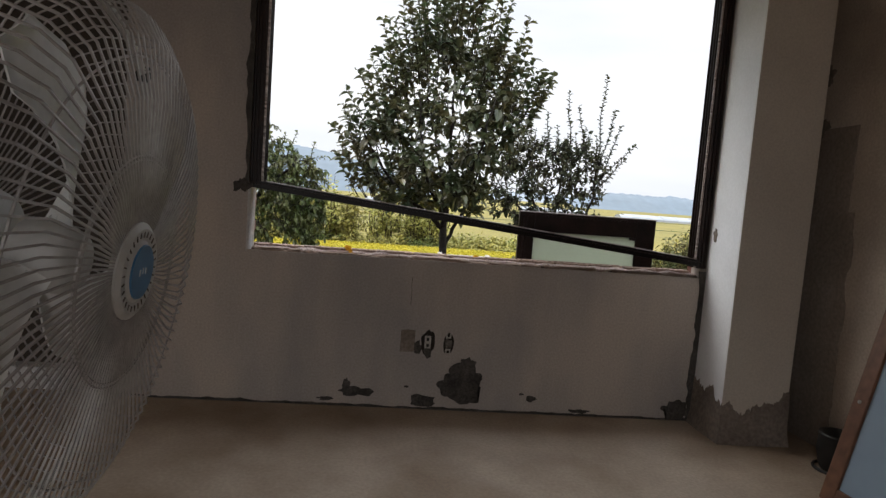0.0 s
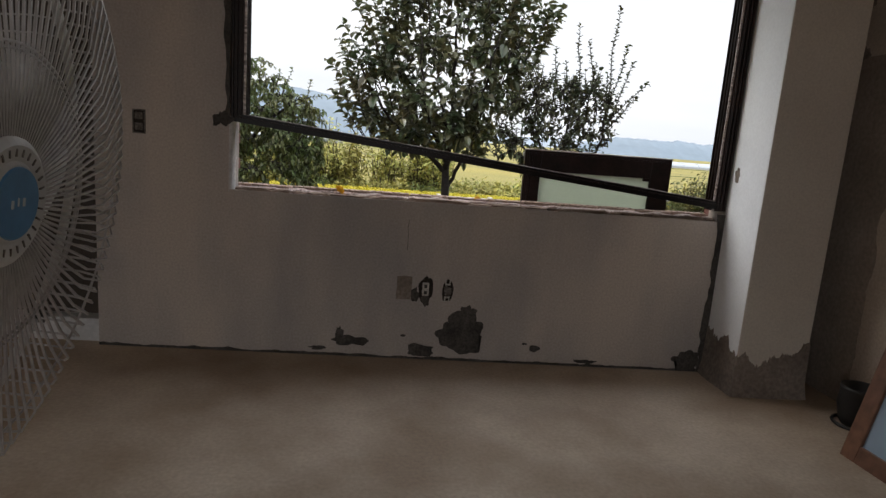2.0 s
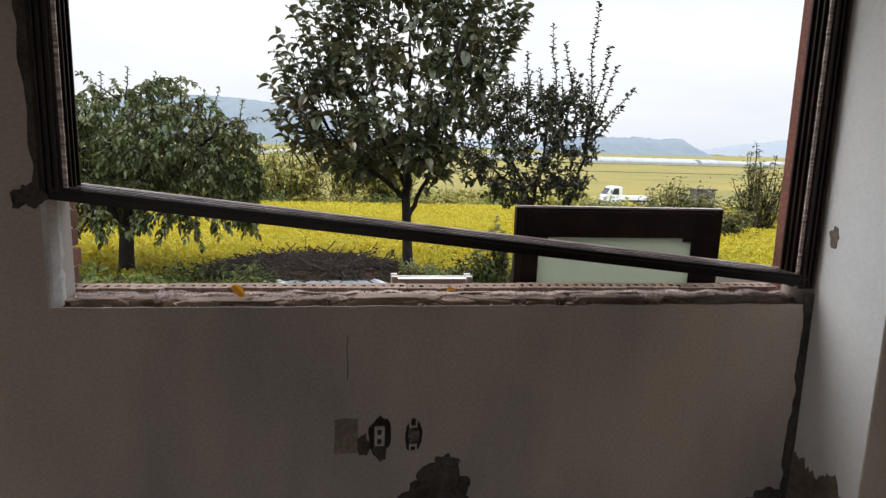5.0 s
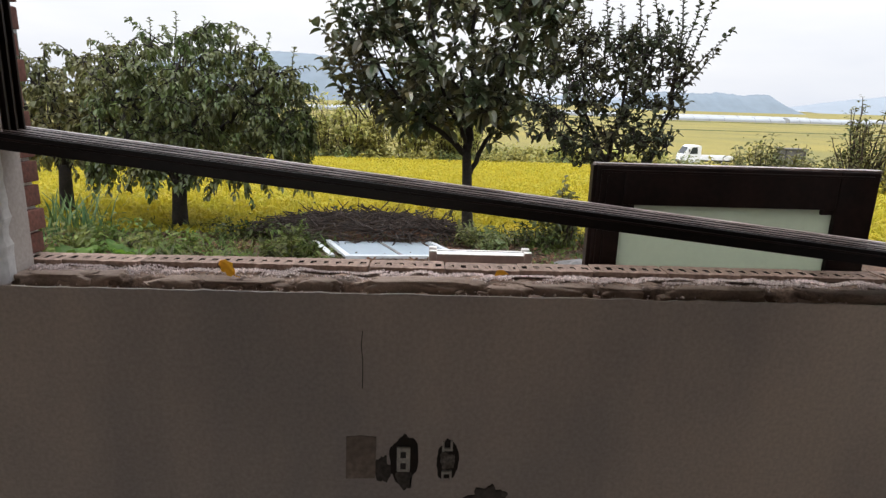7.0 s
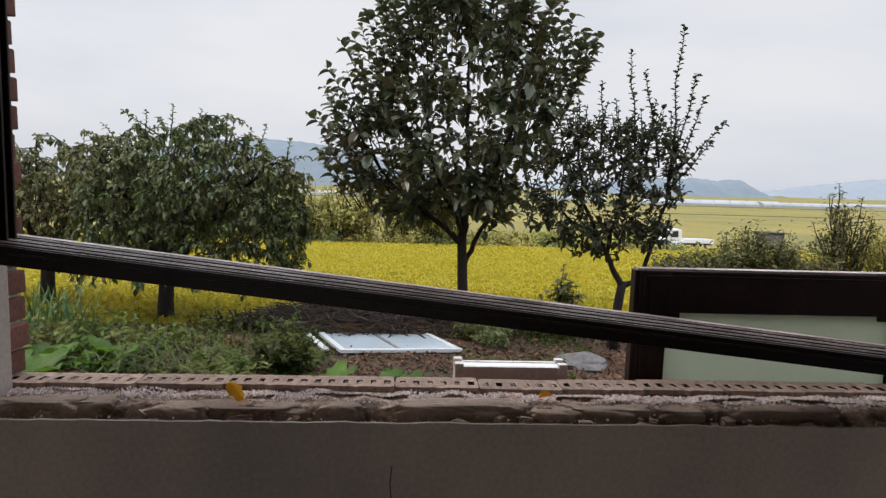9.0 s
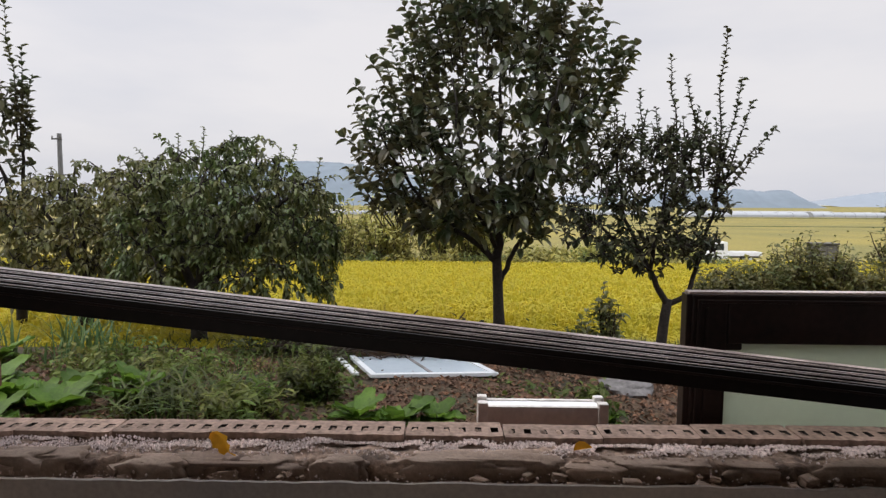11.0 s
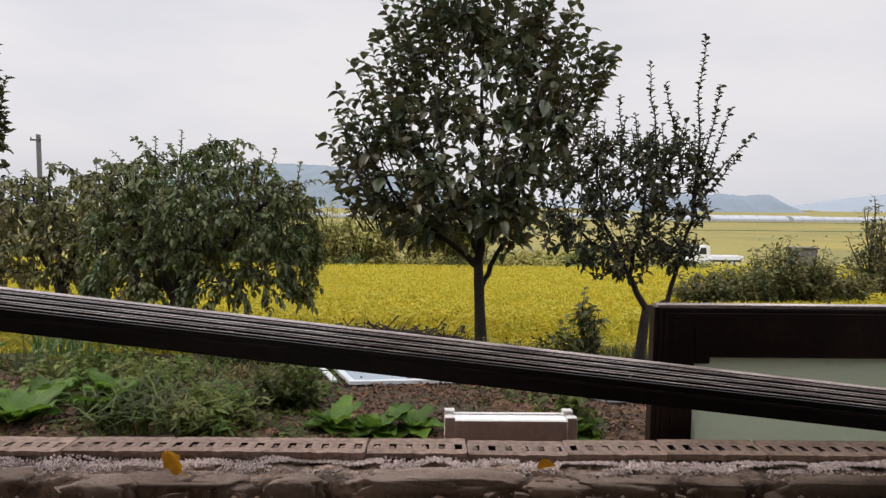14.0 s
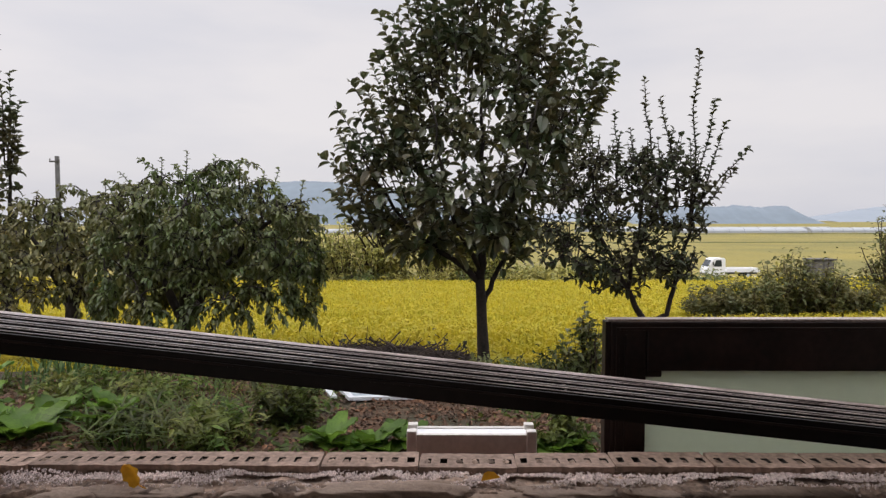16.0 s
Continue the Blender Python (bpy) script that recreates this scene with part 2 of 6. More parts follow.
def thing(name, at, label, category, group="", turn=0.0):
    e = new(name)
    e.empty_display_size = 0.1
    e.matrix_basis = pose(*at, 0, 0, turn)
    return tagged(e, label, category, group)


def setting(name, bm, mat, label, category="wall", smooth=False):
    return tagged(link_mesh(name, bm, mat, smooth), label, category, kind="structure")


def box(bm, x0, x1, y0, y1, z0, z1, bevel=0.0, mi=0):
    r = bmesh.ops.create_cube(bm, size=1.0)
    vs = r["verts"]
    for v in vs:
        v.co = Vector((x0 + (v.co.x + 0.5) * (x1 - x0), y0 + (v.co.y + 0.5) * (y1 - y0), z0 + (v.co.z + 0.5) * (z1 - z0)))
    fs = {f for v in vs for f in v.link_faces}
    for f in fs:
        f.material_index = mi
    if bevel:
        es = list({e for v in vs for e in v.link_edges})
        bmesh.ops.bevel(bm, geom=es, offset=bevel, segments=2, affect="EDGES", profile=0.6)
    return bm


def one_box(*a, **k):
    return box(bmesh.new(), *a, **k)


def tube(bm, pts, radii, sides=6, caps=True):
    """A tapered tube along points."""
    pts = [Vector(p) for p in pts]
    rings = []
    for i, p in enumerate(pts):
        a = pts[max(i - 1, 0)]
        b = pts[min(i + 1, len(pts) - 1)]
        d = (b - a).normalized()
        u = d.orthogonal().normalized() if i == 0 else (u - d * u.dot(d)).normalized()
        w = d.cross(u)
        r = radii[i] if isinstance(radii, (list, tuple)) else radii
        rings.append([bm.verts.new(p + (u * math.cos(k * math.tau / sides) + w * math.sin(k * math.tau / sides)) * r) for k in range(sides)])
    for a, b in zip(rings, rings[1:]):
        for k in range(sides):
            bm.faces.new((a[k], a[(k + 1) % sides], b[(k + 1) % sides], b[k]))
    if caps:
        bm.faces.new(rings[0][::-1])
        bm.faces.new(rings[-1])
    return bm


def lathe(bm, profile, n, axis_m):
    """Turns (radius, height) pairs about the local x axis of axis_m."""
    rings = []
    for r, h in profile:
        rings.append([bm.verts.new(axis_m @ Vector((h, r * math.cos(k * math.tau / n), r * math.sin(k * math.tau / n)))) for k in range(n)])
    for a, b in zip(rings, rings[1:]):
        for k in range(n):
            bm.faces.new((a[k], a[(k + 1) % n], b[(k + 1) % n], b[k]))
    return bm


def slab(bm, centre, u, v, n, outline, thick):
    """A thin slab with the given outline (pairs along u and v), standing out along n."""
    c, u, v, n = Vector(centre), Vector(u), Vector(v), Vector(n)
    top = [bm.verts.new(c + u * a + v * b + n * thick) for a, b in outline]
    low = [bm.verts.new(c + u * a + v * b) for a, b in outline]
    f = bm.faces.new(top)
    k = len(top)
    for i in range(k):
        bm.faces.new((low[i], low[(i + 1) % k], top[(i + 1) % k], top[i]))
    bmesh.ops.triangulate(bm, faces=[f])
    bmesh.ops.recalc_face_normals(bm, faces=bm.faces)
    return bm


def ragged_blob(w, h, seed, n=44, rough=0.28, flat_bottom=False):
    """An uneven outline about w wide and h high."""
    out = []
    for i in range(n):
        a = i * math.tau / n
        k = 1 + rough * noise.noise(Vector((math.cos(a) * 1.7, math.sin(a) * 1.7, seed))) * 2 + rough * 0.6 * noise.noise(Vector((math.cos(a) * 6, math.sin(a) * 6, seed + 9)))
        x, y = math.cos(a) * w / 2 * k, math.sin(a) * h / 2 * k
        out.append((x, max(y, -h / 2) if flat_bottom else y))
    return out


def ragged_strip(length, low, high, seed, step=0.02, amp=0.5, freq=9.0):
    """A strip from low to high whose upper edge is torn."""
    n = max(int(length / step), 4)
    up = []
    for i in range(n + 1):
        s = i / n * length
        k = noise.noise(Vector((s * freq, seed, 0))) * amp + noise.noise(Vector((s * freq * 4, seed, 5))) * amp * 0.45
        up.append((s, max(low + 0.003, low + (high - low) * (0.6 + k))))
    return [(0, low), (length, low)] + up[::-1]


def strip_slab(bm, centre, u, v, n, outline, thick):
    """A thin slab from a torn strip's outline, built in quads."""
    c, u, v, n = Vector(centre), Vector(u), Vector(v), Vector(n)
    low, up = outline[0][1], outline[2:][::-1]
    cols = []
    for a, b in up:
        cols.append([bm.verts.new(c + u * a + v * q + n * t) for q, t in ((low, 0), (low, thick), (b, thick), (b, 0))])
    for p, q in zip(cols, cols[1:]):
        for k in range(3):
            bm.faces.new((p[k], q[k], q[k + 1], p[k + 1]))
    bmesh.ops.recalc_face_normals(bm, faces=bm.faces)
    if bm.faces and max(bm.faces, key=lambda f: f.calc_area()).normal.dot(n) < 0:
        bmesh.ops.reverse_faces(bm, faces=bm.faces)
    return bm


def torn(bm, x0, x1, ax, low, high, seed, at, normal, amp=0.5, freq=9.0, thick=0.004):
    """A torn strip along x or y of a wall, between two heights."""
    u = (1, 0, 0) if ax == "x" else (0, 1, 0)
    c = (x0, at, 0) if ax == "x" else (at, x0, 0)
    return strip_slab(bm, c, u, (0, 0, 1), normal, ragged_strip(x1 - x0, low, high, seed, amp=amp, freq=freq), thick)


def leaves(name, places, mat, parent, seed, size=(0.1, 0.06), droop=0.35, fold=0.25, jitter=0.35, kind_stuff=True, label="", simple=False):
    """Many leaves in one mesh: places are (point, way) pairs; each leaf is folded along its midrib and bends down."""
    rr = random.Random(seed)
    verts, faces = [], []
    inv = chain(parent).inverted()
    prof = ((0.0, 0.12), (0.3, 0.95), (0.72, 0.85), (1.0, 0.08)) if simple else ((0.0, 0.10), (0.2, 0.78), (0.45, 1.0), (0.75, 0.82), (1.0, 0.10))
    for p, d in places:
        k = 1 + rr.uniform(-jitter, jitter)
        ln, wd = size[0] * k, size[1] * k * rr.uniform(0.8, 1.15)
        d = Vector(d).normalized()
        side = d.cross(Vector((rr.uniform(-0.5, 0.5), rr.uniform(-0.5, 0.5), 1))).normalized()
        up = side.cross(d)
        base = len(verts)
        dr = droop * rr.uniform(0.4, 1.5)
        for s, w in prof:
            c = Vector(p) + d * (ln * s) - Vector((0, 0, 1)) * (dr * ln * s * s)
            lift = up * (fold * wd * w)
            for q in (c + side * (wd * w / 2) + lift, c, c - side * (wd * w / 2) + lift):
                verts.append(tuple(inv @ q))
        for j in range(len(prof) - 1):
            a = base + j * 3
            faces += [(a, a + 1, a + 4, a + 3), (a + 1, a + 2, a + 5, a + 4)]
    me = bpy.data.meshes.new(name)
    me.from_pydata(verts, [], faces)
    me.materials.append(mat)
    ob = new(name, me)
    ob.parent = parent
    return tagged(ob, label, kind="stuff" if kind_stuff else "")


# ---- the room ----
SILL, HEAD, CEIL = 0.86, 2.55, 2.85
WL, WR = -1.2, 1.435          # the window's opening
DL, DR = -2.95, -1.855        # the doorway beside it
EAST, WEST, SOUTH = 2.0, -3.6, -5.8

floor = setting("floor", one_box(WEST - 0.2, EAST + 0.2, SOUTH - 0.2, 0.277, -0.2, 0.0), M_FLOOR, "bare beige cement screed floor with brown stains", "floor")
ceiling = setting("ceiling", one_box(WEST - 0.2, EAST + 0.2, SOUTH - 0.2, 0.277, CEIL, CEIL + 0.15), M_CEIL, "plain pale plastered ceiling", "ceiling")

bm = bmesh.new()
box(bm, DR, WL, 0.0, 0.183, 0.0, CEIL)
box(bm, WL, WR, 0.0, 0.183, 0.0, SILL - 0.075)
box(bm, WL, WR, 0.0, 0.004, SILL - 0.075, SILL - 0.006)
box(bm, WL, WR, 0.0, 0.183, HEAD, CEIL)
box(bm, WR, EAST, 0.0, 0.183, 0.0, CEIL)
box(bm, WEST, DL, 0.0, 0.183, 0.0, CEIL)
box(bm, DL, DR, 0.0, 0.183, 2.2, CEIL)
wall_north = setting("wall_north", bm, M_PLASTER, "grey-beige plastered wall with a bare window opening, torn at its foot")

bm = bmesh.new()
box(bm, -4.0, WL - 0.24, 0.185, 0.277, -0.2, 3.0)
box(bm, WL - 0.24, WR + 0.02, 0.185, 0.277, -0.2, SILL - 0.045)
box(bm, WL - 0.24, WR + 0.02, 0.185, 0.277, HEAD, 3.0)
box(bm, WR + 0.02, 2.3, 0.185, 0.277, -0.2, 3.0)
setting("wall_outer_leaf", bm, M_BRICK_RED, "outer leaf of brown clay brickwork")

setting("wall_east", one_box(EAST, EAST + 0.2, SOUTH, 0.183, 0.0, CEIL), M_PLASTER_EAST, "cream plastered side wall, torn corner with shade in its colour")
setting("wall_west", one_box(WEST - 0.2, WEST, SOUTH, 0.183, 0.0, CEIL), M_PLASTER, "plain grey-beige plastered side wall")
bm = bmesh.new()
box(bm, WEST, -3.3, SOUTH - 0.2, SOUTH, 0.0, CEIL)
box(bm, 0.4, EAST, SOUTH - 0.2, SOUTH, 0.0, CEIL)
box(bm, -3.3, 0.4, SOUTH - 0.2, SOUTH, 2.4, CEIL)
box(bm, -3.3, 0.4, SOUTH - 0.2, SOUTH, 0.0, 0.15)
setting("wall_south", bm, M_PLASTER, "plain plastered back wall, unseen, with an added wide opening")
# fill lamp in the added, unseen opening behind, to brighten the room
back = new("back_fill", bpy.data.lights.new("back_fill", "AREA"))
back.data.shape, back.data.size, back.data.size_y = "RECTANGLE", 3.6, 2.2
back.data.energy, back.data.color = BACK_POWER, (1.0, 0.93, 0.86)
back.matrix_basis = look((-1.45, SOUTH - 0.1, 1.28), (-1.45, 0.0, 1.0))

# thin plaster edge left standing along the sill
bm = bmesh.new()
n = 90
rows = []
for i in range(n + 1):
    x = WL + (WR - WL) * i / n
    z = SILL + 0.004 * noise.noise(Vector((x * 9, 3, 1))) + 0.003 * noise.noise(Vector((x * 35, 3, 1)))
    y1 = 0.006 + 0.004 * noise.noise(Vector((x * 14, 8, 1)))
    rows.append([bm.verts.new(q) for q in ((x, -0.0025, z - 0.007), (x, -0.002, z), (x, y1, z), (x, y1 + 0.003, SILL - 0.055))])
for a, b in zip(rows, rows[1:]):
    for k in range(3):
        bm.faces.new((a[k], a[k + 1], b[k + 1], b[k]))
part("plaster_edge", bm, M_PLASTER, wall_north, "thin pale broken plaster lip along the sill")

# rough mortar bed of the sill
bm = bmesh.new()
nx, ny = 420, 26
grid = []
for i in range(nx + 1):
    x = WL + (WR - WL) * i / nx
    row = []
    for j in range(ny + 1):
        y = 0.012 + 0.172 * j / ny
        s = j / ny
        mid = noise.noise(Vector((x * 17, y * 22, 4.0)))
        small = noise.noise(Vector((x * 75, y * 75, 6.0)))
        edge = 0.42 + 0.16 * noise.noise(Vector((x * 7, 0.3, 11.0))) + 0.08 * noise.noise(Vector((x * 24, 0.3, 3.0)))
        step = min(1.0, max(0.0, (s - edge) / 0.12 + 0.5))
        crumbs = max(0.0, noise.noise(Vector((x * 31, y * 40, 9.0)))) * (1 - step)
        z = SILL - 0.052 + 0.052 * step + 0.010 * mid + 0.006 * small + 0.034 * crumbs
        row.append(bm.verts.new((x, y, min(z, SILL + 0.03))))
    grid.append(row)
for a, b in zip(grid, grid[1:]):
    for j in range(ny):
        bm.faces.new((a[j], b[j], b[j + 1], a[j + 1]))
part("mortar_bed", bm, M_RUBBLE, wall_north, "rough broken mortar bed of the sill", True)

# lumps of old mortar on the bed
rr = random.Random(5)
for i in range(15):
    x = WL + 0.09 + (WR - WL - 0.18) * (i + rr.uniform(-0.35, 0.35)) / 14
    bm = bmesh.new()
    bmesh.ops.create_icosphere(bm, subdivisions=4, radius=1.0)
    w, d, h = rr.uniform(0.04, 0.135), rr.uniform(0.024, 0.036), rr.uniform(0.018, 0.030)
    y, s = rr.uniform(0.085, 0.115), rr.uniform(0, 50)
    for v in bm.verts:
        c = v.co.copy()
        k = 1 + 0.42 * noise.noise(c * 1.7 + Vector((s, 0, 0))) + 0.12 * noise.noise(c * 4 + Vector((s, 3, 0))) + 0.05 * noise.noise(c * 11 + Vector((s, 3, 0)))
        q = Vector([math.copysign(abs(t) ** 0.62, t) for t in c])
        v.co = Vector((x + q.x * w * k, y + q.y * d * k, SILL - 0.016 + min(q.z * k, 0.85) * h + 0.10 * (q.x * w * noise.noise(Vector((s, 7, 1))))))
    part("mortar_lump", bm, M_LUMP, wall_north, "", True)

# small broken crumbs in the hollow before them
bm = bmesh.new()
for i in range(150):
    x, y = rr.uniform(WL + 0.02, WR - 0.02), 0.022 + 0.06 * rr.random() ** 1.3
    r = 0.003 + 0.011 * rr.random() ** 3
    m = Matrix.Translation((x, y, SILL - 0.040 + 0.25 * y + r * 0.3)) @ Matrix.Rotation(rr.uniform(0, 6), 4, "Z") @ Matrix.Rotation(rr.uniform(-0.5, 0.5), 4, "X")
    c = one_box(-r * 1.5, r * 1.5, -r, r, -r * 0.6, r * 0.6, r * 0.25)
    for v in c.verts:
        v.co += Vector((rr.uniform(-1, 1), rr.uniform(-1, 1), rr.uniform(-1, 1))) * r * 0.3
    c.transform(m)
    tmp = bpy.data.meshes.new("t")
    c.to_mesh(tmp)
    c.free()
    bm.from_mesh(tmp)
    bpy.data.meshes.remove(tmp)
tagged(part("crumbs", bm, M_LUMP, wall_north, "small broken mortar crumbs"), kind="stuff")

# pale grit that lies along the bricks
verts, faces = [], []
for i in range(13000):
    x = rr.uniform(WL + 0.01, WR - 0.01)
    y = min(0.19, 0.155 + 0.018 * noise.noise(Vector((x * 5, 1, 1))) + rr.gauss(0, 0.016))
    r = 0.0012 + 0.0032 * rr.random() ** 2.2
    if noise.noise(Vector((x * 9, y * 30, 5))) < -0.18:
        y = 0.178 + rr.uniform(-0.006, 0.008)
    z = SILL + 0.006 + 0.010 * noise.noise(Vector((x * 12, y * 12, 1))) - 0.08 * max(0, 0.15 - y)
    if rr.random() < 0.06:
        y, z = rr.uniform(0.015, 0.10), SILL - 0.022 + rr.uniform(-0.012, 0.012)
    b = len(verts)
    for q in ((r, 0, 0), (-r, r * 0.4, 0), (0, -r, 0.1 * r), (0, r, 0.2 * r), (0.1 * r, 0, r), (0, 0, -r)):
        verts.append((x + q[0] * rr.uniform(0.6, 1.3), y + q[1] * rr.uniform(0.6, 1.3), z + q[2]))
    faces += [(b, b + 3, b + 4), (b + 3, b + 1, b + 4), (b + 1, b + 2, b + 4), (b + 2, b, b + 4), (b, b + 2, b + 5), (b + 2, b + 1, b + 5), (b + 1, b + 3, b + 5), (b + 3, b, b + 5)]
me = bpy.data.meshes.new("grit")
me.from_pydata(verts, [], faces)
me.materials.append(M_GRIT)
tagged(new("grit", me), "pale crushed mortar grit lying along the sill", "grit", kind="stuff")

# torn patches where the plaster has fallen off
N = (0, -1, 0)
def torn_patch(label, bm, mat=M_MORTAR):
    part("torn_patch", bm, mat, wall_north, label)

torn_patch("dark bare mortar line along the wall's foot", torn(bmesh.new(), DR, WR, "x", 0.0, 0.022, 3.0, 0.0, N, 0.6, 7, 0.003))
for cx, cz, w, h, sd in ((0.045, 0.135, 0.26, 0.17, 1.2), (0.06, 0.205, 0.19, 0.15, 4.4), (0.075, 0.275, 0.08, 0.08, 2.8), (-0.17, 0.05, 0.15, 0.07, 7.7), (-0.56, 0.085, 0.17, 0.06, 9.1), (-0.61, 0.12, 0.035, 0.09, 2.6),
                         (0.46, 0.09, 0.06, 0.035, 5.2), (0.40, 0.115, 0.025, 0.012, 8.8), (1.34, 0.06, 0.17, 0.12, 6.1), (-0.27, 0.13, 0.03, 0.012, 3.3), (-0.72, 0.04, 0.10, 0.02, 5.9), (0.75, 0.03, 0.12, 0.018, 2.9)):
    torn_patch("bare dark mortar where plaster fell off", slab(bmesh.new(), (cx, 0, cz), (1, 0, 0), (0, 0, 1), N, ragged_blob(w, h, sd), 0.0035 + 0.0004 * (sd % 3)))
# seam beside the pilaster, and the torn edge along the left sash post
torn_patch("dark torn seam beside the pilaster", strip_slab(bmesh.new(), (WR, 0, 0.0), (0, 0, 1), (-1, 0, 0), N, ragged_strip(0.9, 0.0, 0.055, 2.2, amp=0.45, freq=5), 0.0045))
torn_patch("dark torn plaster edge along the sash post", strip_slab(bmesh.new(), (WL, 0, 1.2), (0, 0, 1), (-1, 0, 0), N, ragged_strip(1.35, 0.0, 0.05, 6.2, amp=0.5, freq=4), 0.003))
torn_patch("dark torn plaster below the sash post", slab(bmesh.new(), (WL - 0.045, 0, 1.21), (1, 0, 0), (0, 0, 1), N, ragged_blob(0.09, 0.08, 3.9, rough=0.5), 0.0055))
bm = bmesh.new()
tube(bm, [(-0.275 + 0.004 * noise.noise(Vector((0, 0, z * 20))), -0.0005, z) for z in (0.60, 0.64, 0.68, 0.72, 0.76)], 0.0016, 4)
torn_patch("hairline crack in the plaster", bm)

# reveal of plaster at the left jamb, below the sash post
bm = bmesh.new()
rows = []
for i in range(17):
    z = SILL - 0.01 + i * 0.0235
    w = 0.095 + 0.02 * noise.noise(Vector((z * 22, 1, 1)))
    x = WL + 0.012 + 0.004 * noise.noise(Vector((z * 30, 5, 1)))
    rows.append([bm.verts.new(q) for q in ((WL - 0.002, -0.002, z), (x - 0.006, -0.001, z), (x, 0.008, z), (x + 0.004, w * 0.6, z), (x - 0.003, w, z), (WL - 0.02, w + 0.006, z))])
for a, b in zip(rows, rows[1:]):
    for k in range(5):
        bm.faces.new((a[k], b[k], b[k + 1], a[k + 1]))
part("reveal", bm, M_PLASTER_WHITE, wall_north, "chipped white plaster reveal")

# pilaster with a ragged cement foot
pilaster = setting("wall_pilaster", one_box(WR, 1.81, -0.32, 0.0, 0.0, CEIL, 0.006), M_PLASTER_COL, "cream plastered pilaster with a torn bare cement foot")
bm = bmesh.new()
path = []
for a, b, k in (((WR, 0.0), (WR, -0.32), 70), ((WR, -0.32), (1.81, -0.32), 90), ((1.81, -0.32), (1.81, 0.0), 40)):
    for i in range(k):
        path.append((a[0] + (b[0] - a[0]) * i / k, a[1] + (b[1] - a[1]) * i / k))
path.append((1.81, 0.0))
cols = []
cx, cy = 1.62, -0.1
for i, (x, y) in enumerate(path):
    d = Vector((x - cx, y - cy, 0)).normalized()
    s = i / len(path)
    hi = 0.20 + 0.09 * noise.noise(Vector((s * 7, 2, 7))) + 0.035 * noise.noise(Vector((s * 24, 2, 7))) + 0.03 * noise.noise(Vector((s * 80, 2, 7))) + 0.16 * abs(s - 0.45)
    col = []
    for z, o in ((0.0, 0.03), (0.03, 0.022), (0.08, 0.012), (max(0.1, hi - 0.005), 0.006), (max(0.1, hi), -0.002)):
        col.append(bm.verts.new((x + d.x * o, y + d.y * o, z)))
    cols.append(col)
for a, b in zip(cols, cols[1:]):
    for k in range(4):
        bm.faces.new((a[k], b[k], b[k + 1], a[k + 1]))
bmesh.ops.recalc_face_normals(bm, faces=bm.faces)
part("cement_foot", bm, M_CEMENT, pilaster, "bare grey cement foot with a torn upper edge")
# the window's light on this side is painted as a whiter skin
part("white_coat", one_box(WR - 0.002, WR + 0.004, -0.316, 0.0, 0.18, CEIL), M_BRIGHT_WHITE, pilaster, "whiter coat on the window side, window light in its colour")
part("chipped_spot", slab(bmesh.new(), (WR - 0.002, -0.06, 1.12), (0, 1, 0), (0, 0, 1), (-1, 0, 0), ragged_blob(0.035, 0.07, 2.2), 0.003), M_CEMENT, pilaster)

# bare cement where the coat came off; the corner's shade is in its colour
wall_east = bpy.data.objects["wall_east"]
part("torn_patch", strip_slab(bmesh.new(), (EAST, 0.0, 0.0), (0, 0, 1), (0, -1, 0), (-1, 0, 0), ragged_strip(1.76, 0.0, 0.56, 4.0, amp=0.05, freq=5), 0.004), M_SHADED_CEMENT, wall_east, "bare grey-brown cement, corner shade put into its colour")
part("torn_patch", strip_slab(bmesh.new(), (EAST, 0.0, 0.0), (0, 0, 1), (0, -1, 0), (-1, 0, 0), ragged_strip(1.3, 0.0, 0.66, 7.0, amp=0.05, freq=6), 0.003), M_SHADED_CEMENT, wall_east, "bare grey-brown cement, corner shade put into its colour")
for yy, zz, w, h, sd in ((-0.06, 1.77, 0.10, 0.10, 5.3), (-0.06, 2.06, 0.07, 0.10, 1.9), (-0.72, 0.12, 0.5, 0.22, 3.7)):
    part("torn_patch", slab(bmesh.new(), (EAST, yy, zz), (0, -1, 0), (0, 0, 1), (-1, 0, 0), ragged_blob(w, h, sd, rough=0.4), 0.0048 + 0.0004 * (sd % 3)), M_CEMENT, wall_east)
# two torn dark seams that also carry the corner's shade as colour
part("torn_patch", strip_slab(bmesh.new(), (EAST, -0.002, 0.0), (0, 0, 1), (0, -1, 0), (-1, 0, 0), ragged_strip(2.0, 0.0, 0.05, 9.0, amp=0.6, freq=6), 0.007), M_MORTAR, wall_east, "torn corner seam, shade put into its dark colour")
part("dark_seam", strip_slab(bmesh.new(), (1.812, 0, 0.0), (0, 0, 1), (1, 0, 0), N, ragged_strip(1.75, 0.0, 0.12, 8.2, amp=0.5, freq=4), 0.006), M_MORTAR, wall_north, "torn corner beside the pilaster, shade put into its dark colour")

# doorway beside the window
door = thing("door_1", (DL, 0.12, 0.0), "closed dark brown door in a deep doorway", "door")
tagged(door, kind="structure")
part("leaf", one_box(DL, DR, 0.14, 0.18, 0.125, 2.2), M_DOOR, door, "dark brown door leaf")
part("panel", one_box(DL + 0.14, DR - 0.14, 0.132, 0.142, 0.3, 1.05, 0.004), M_DOOR, door)
part("panel", one_box(DL + 0.14, DR - 0.14, 0.132, 0.142, 1.2, 2.05, 0.004), M_DOOR, door)
part("threshold", one_box(DL, DR, 0.045, 0.18, 0.0, 0.125, 0.006), M_THRESH, door, "white raised threshold")


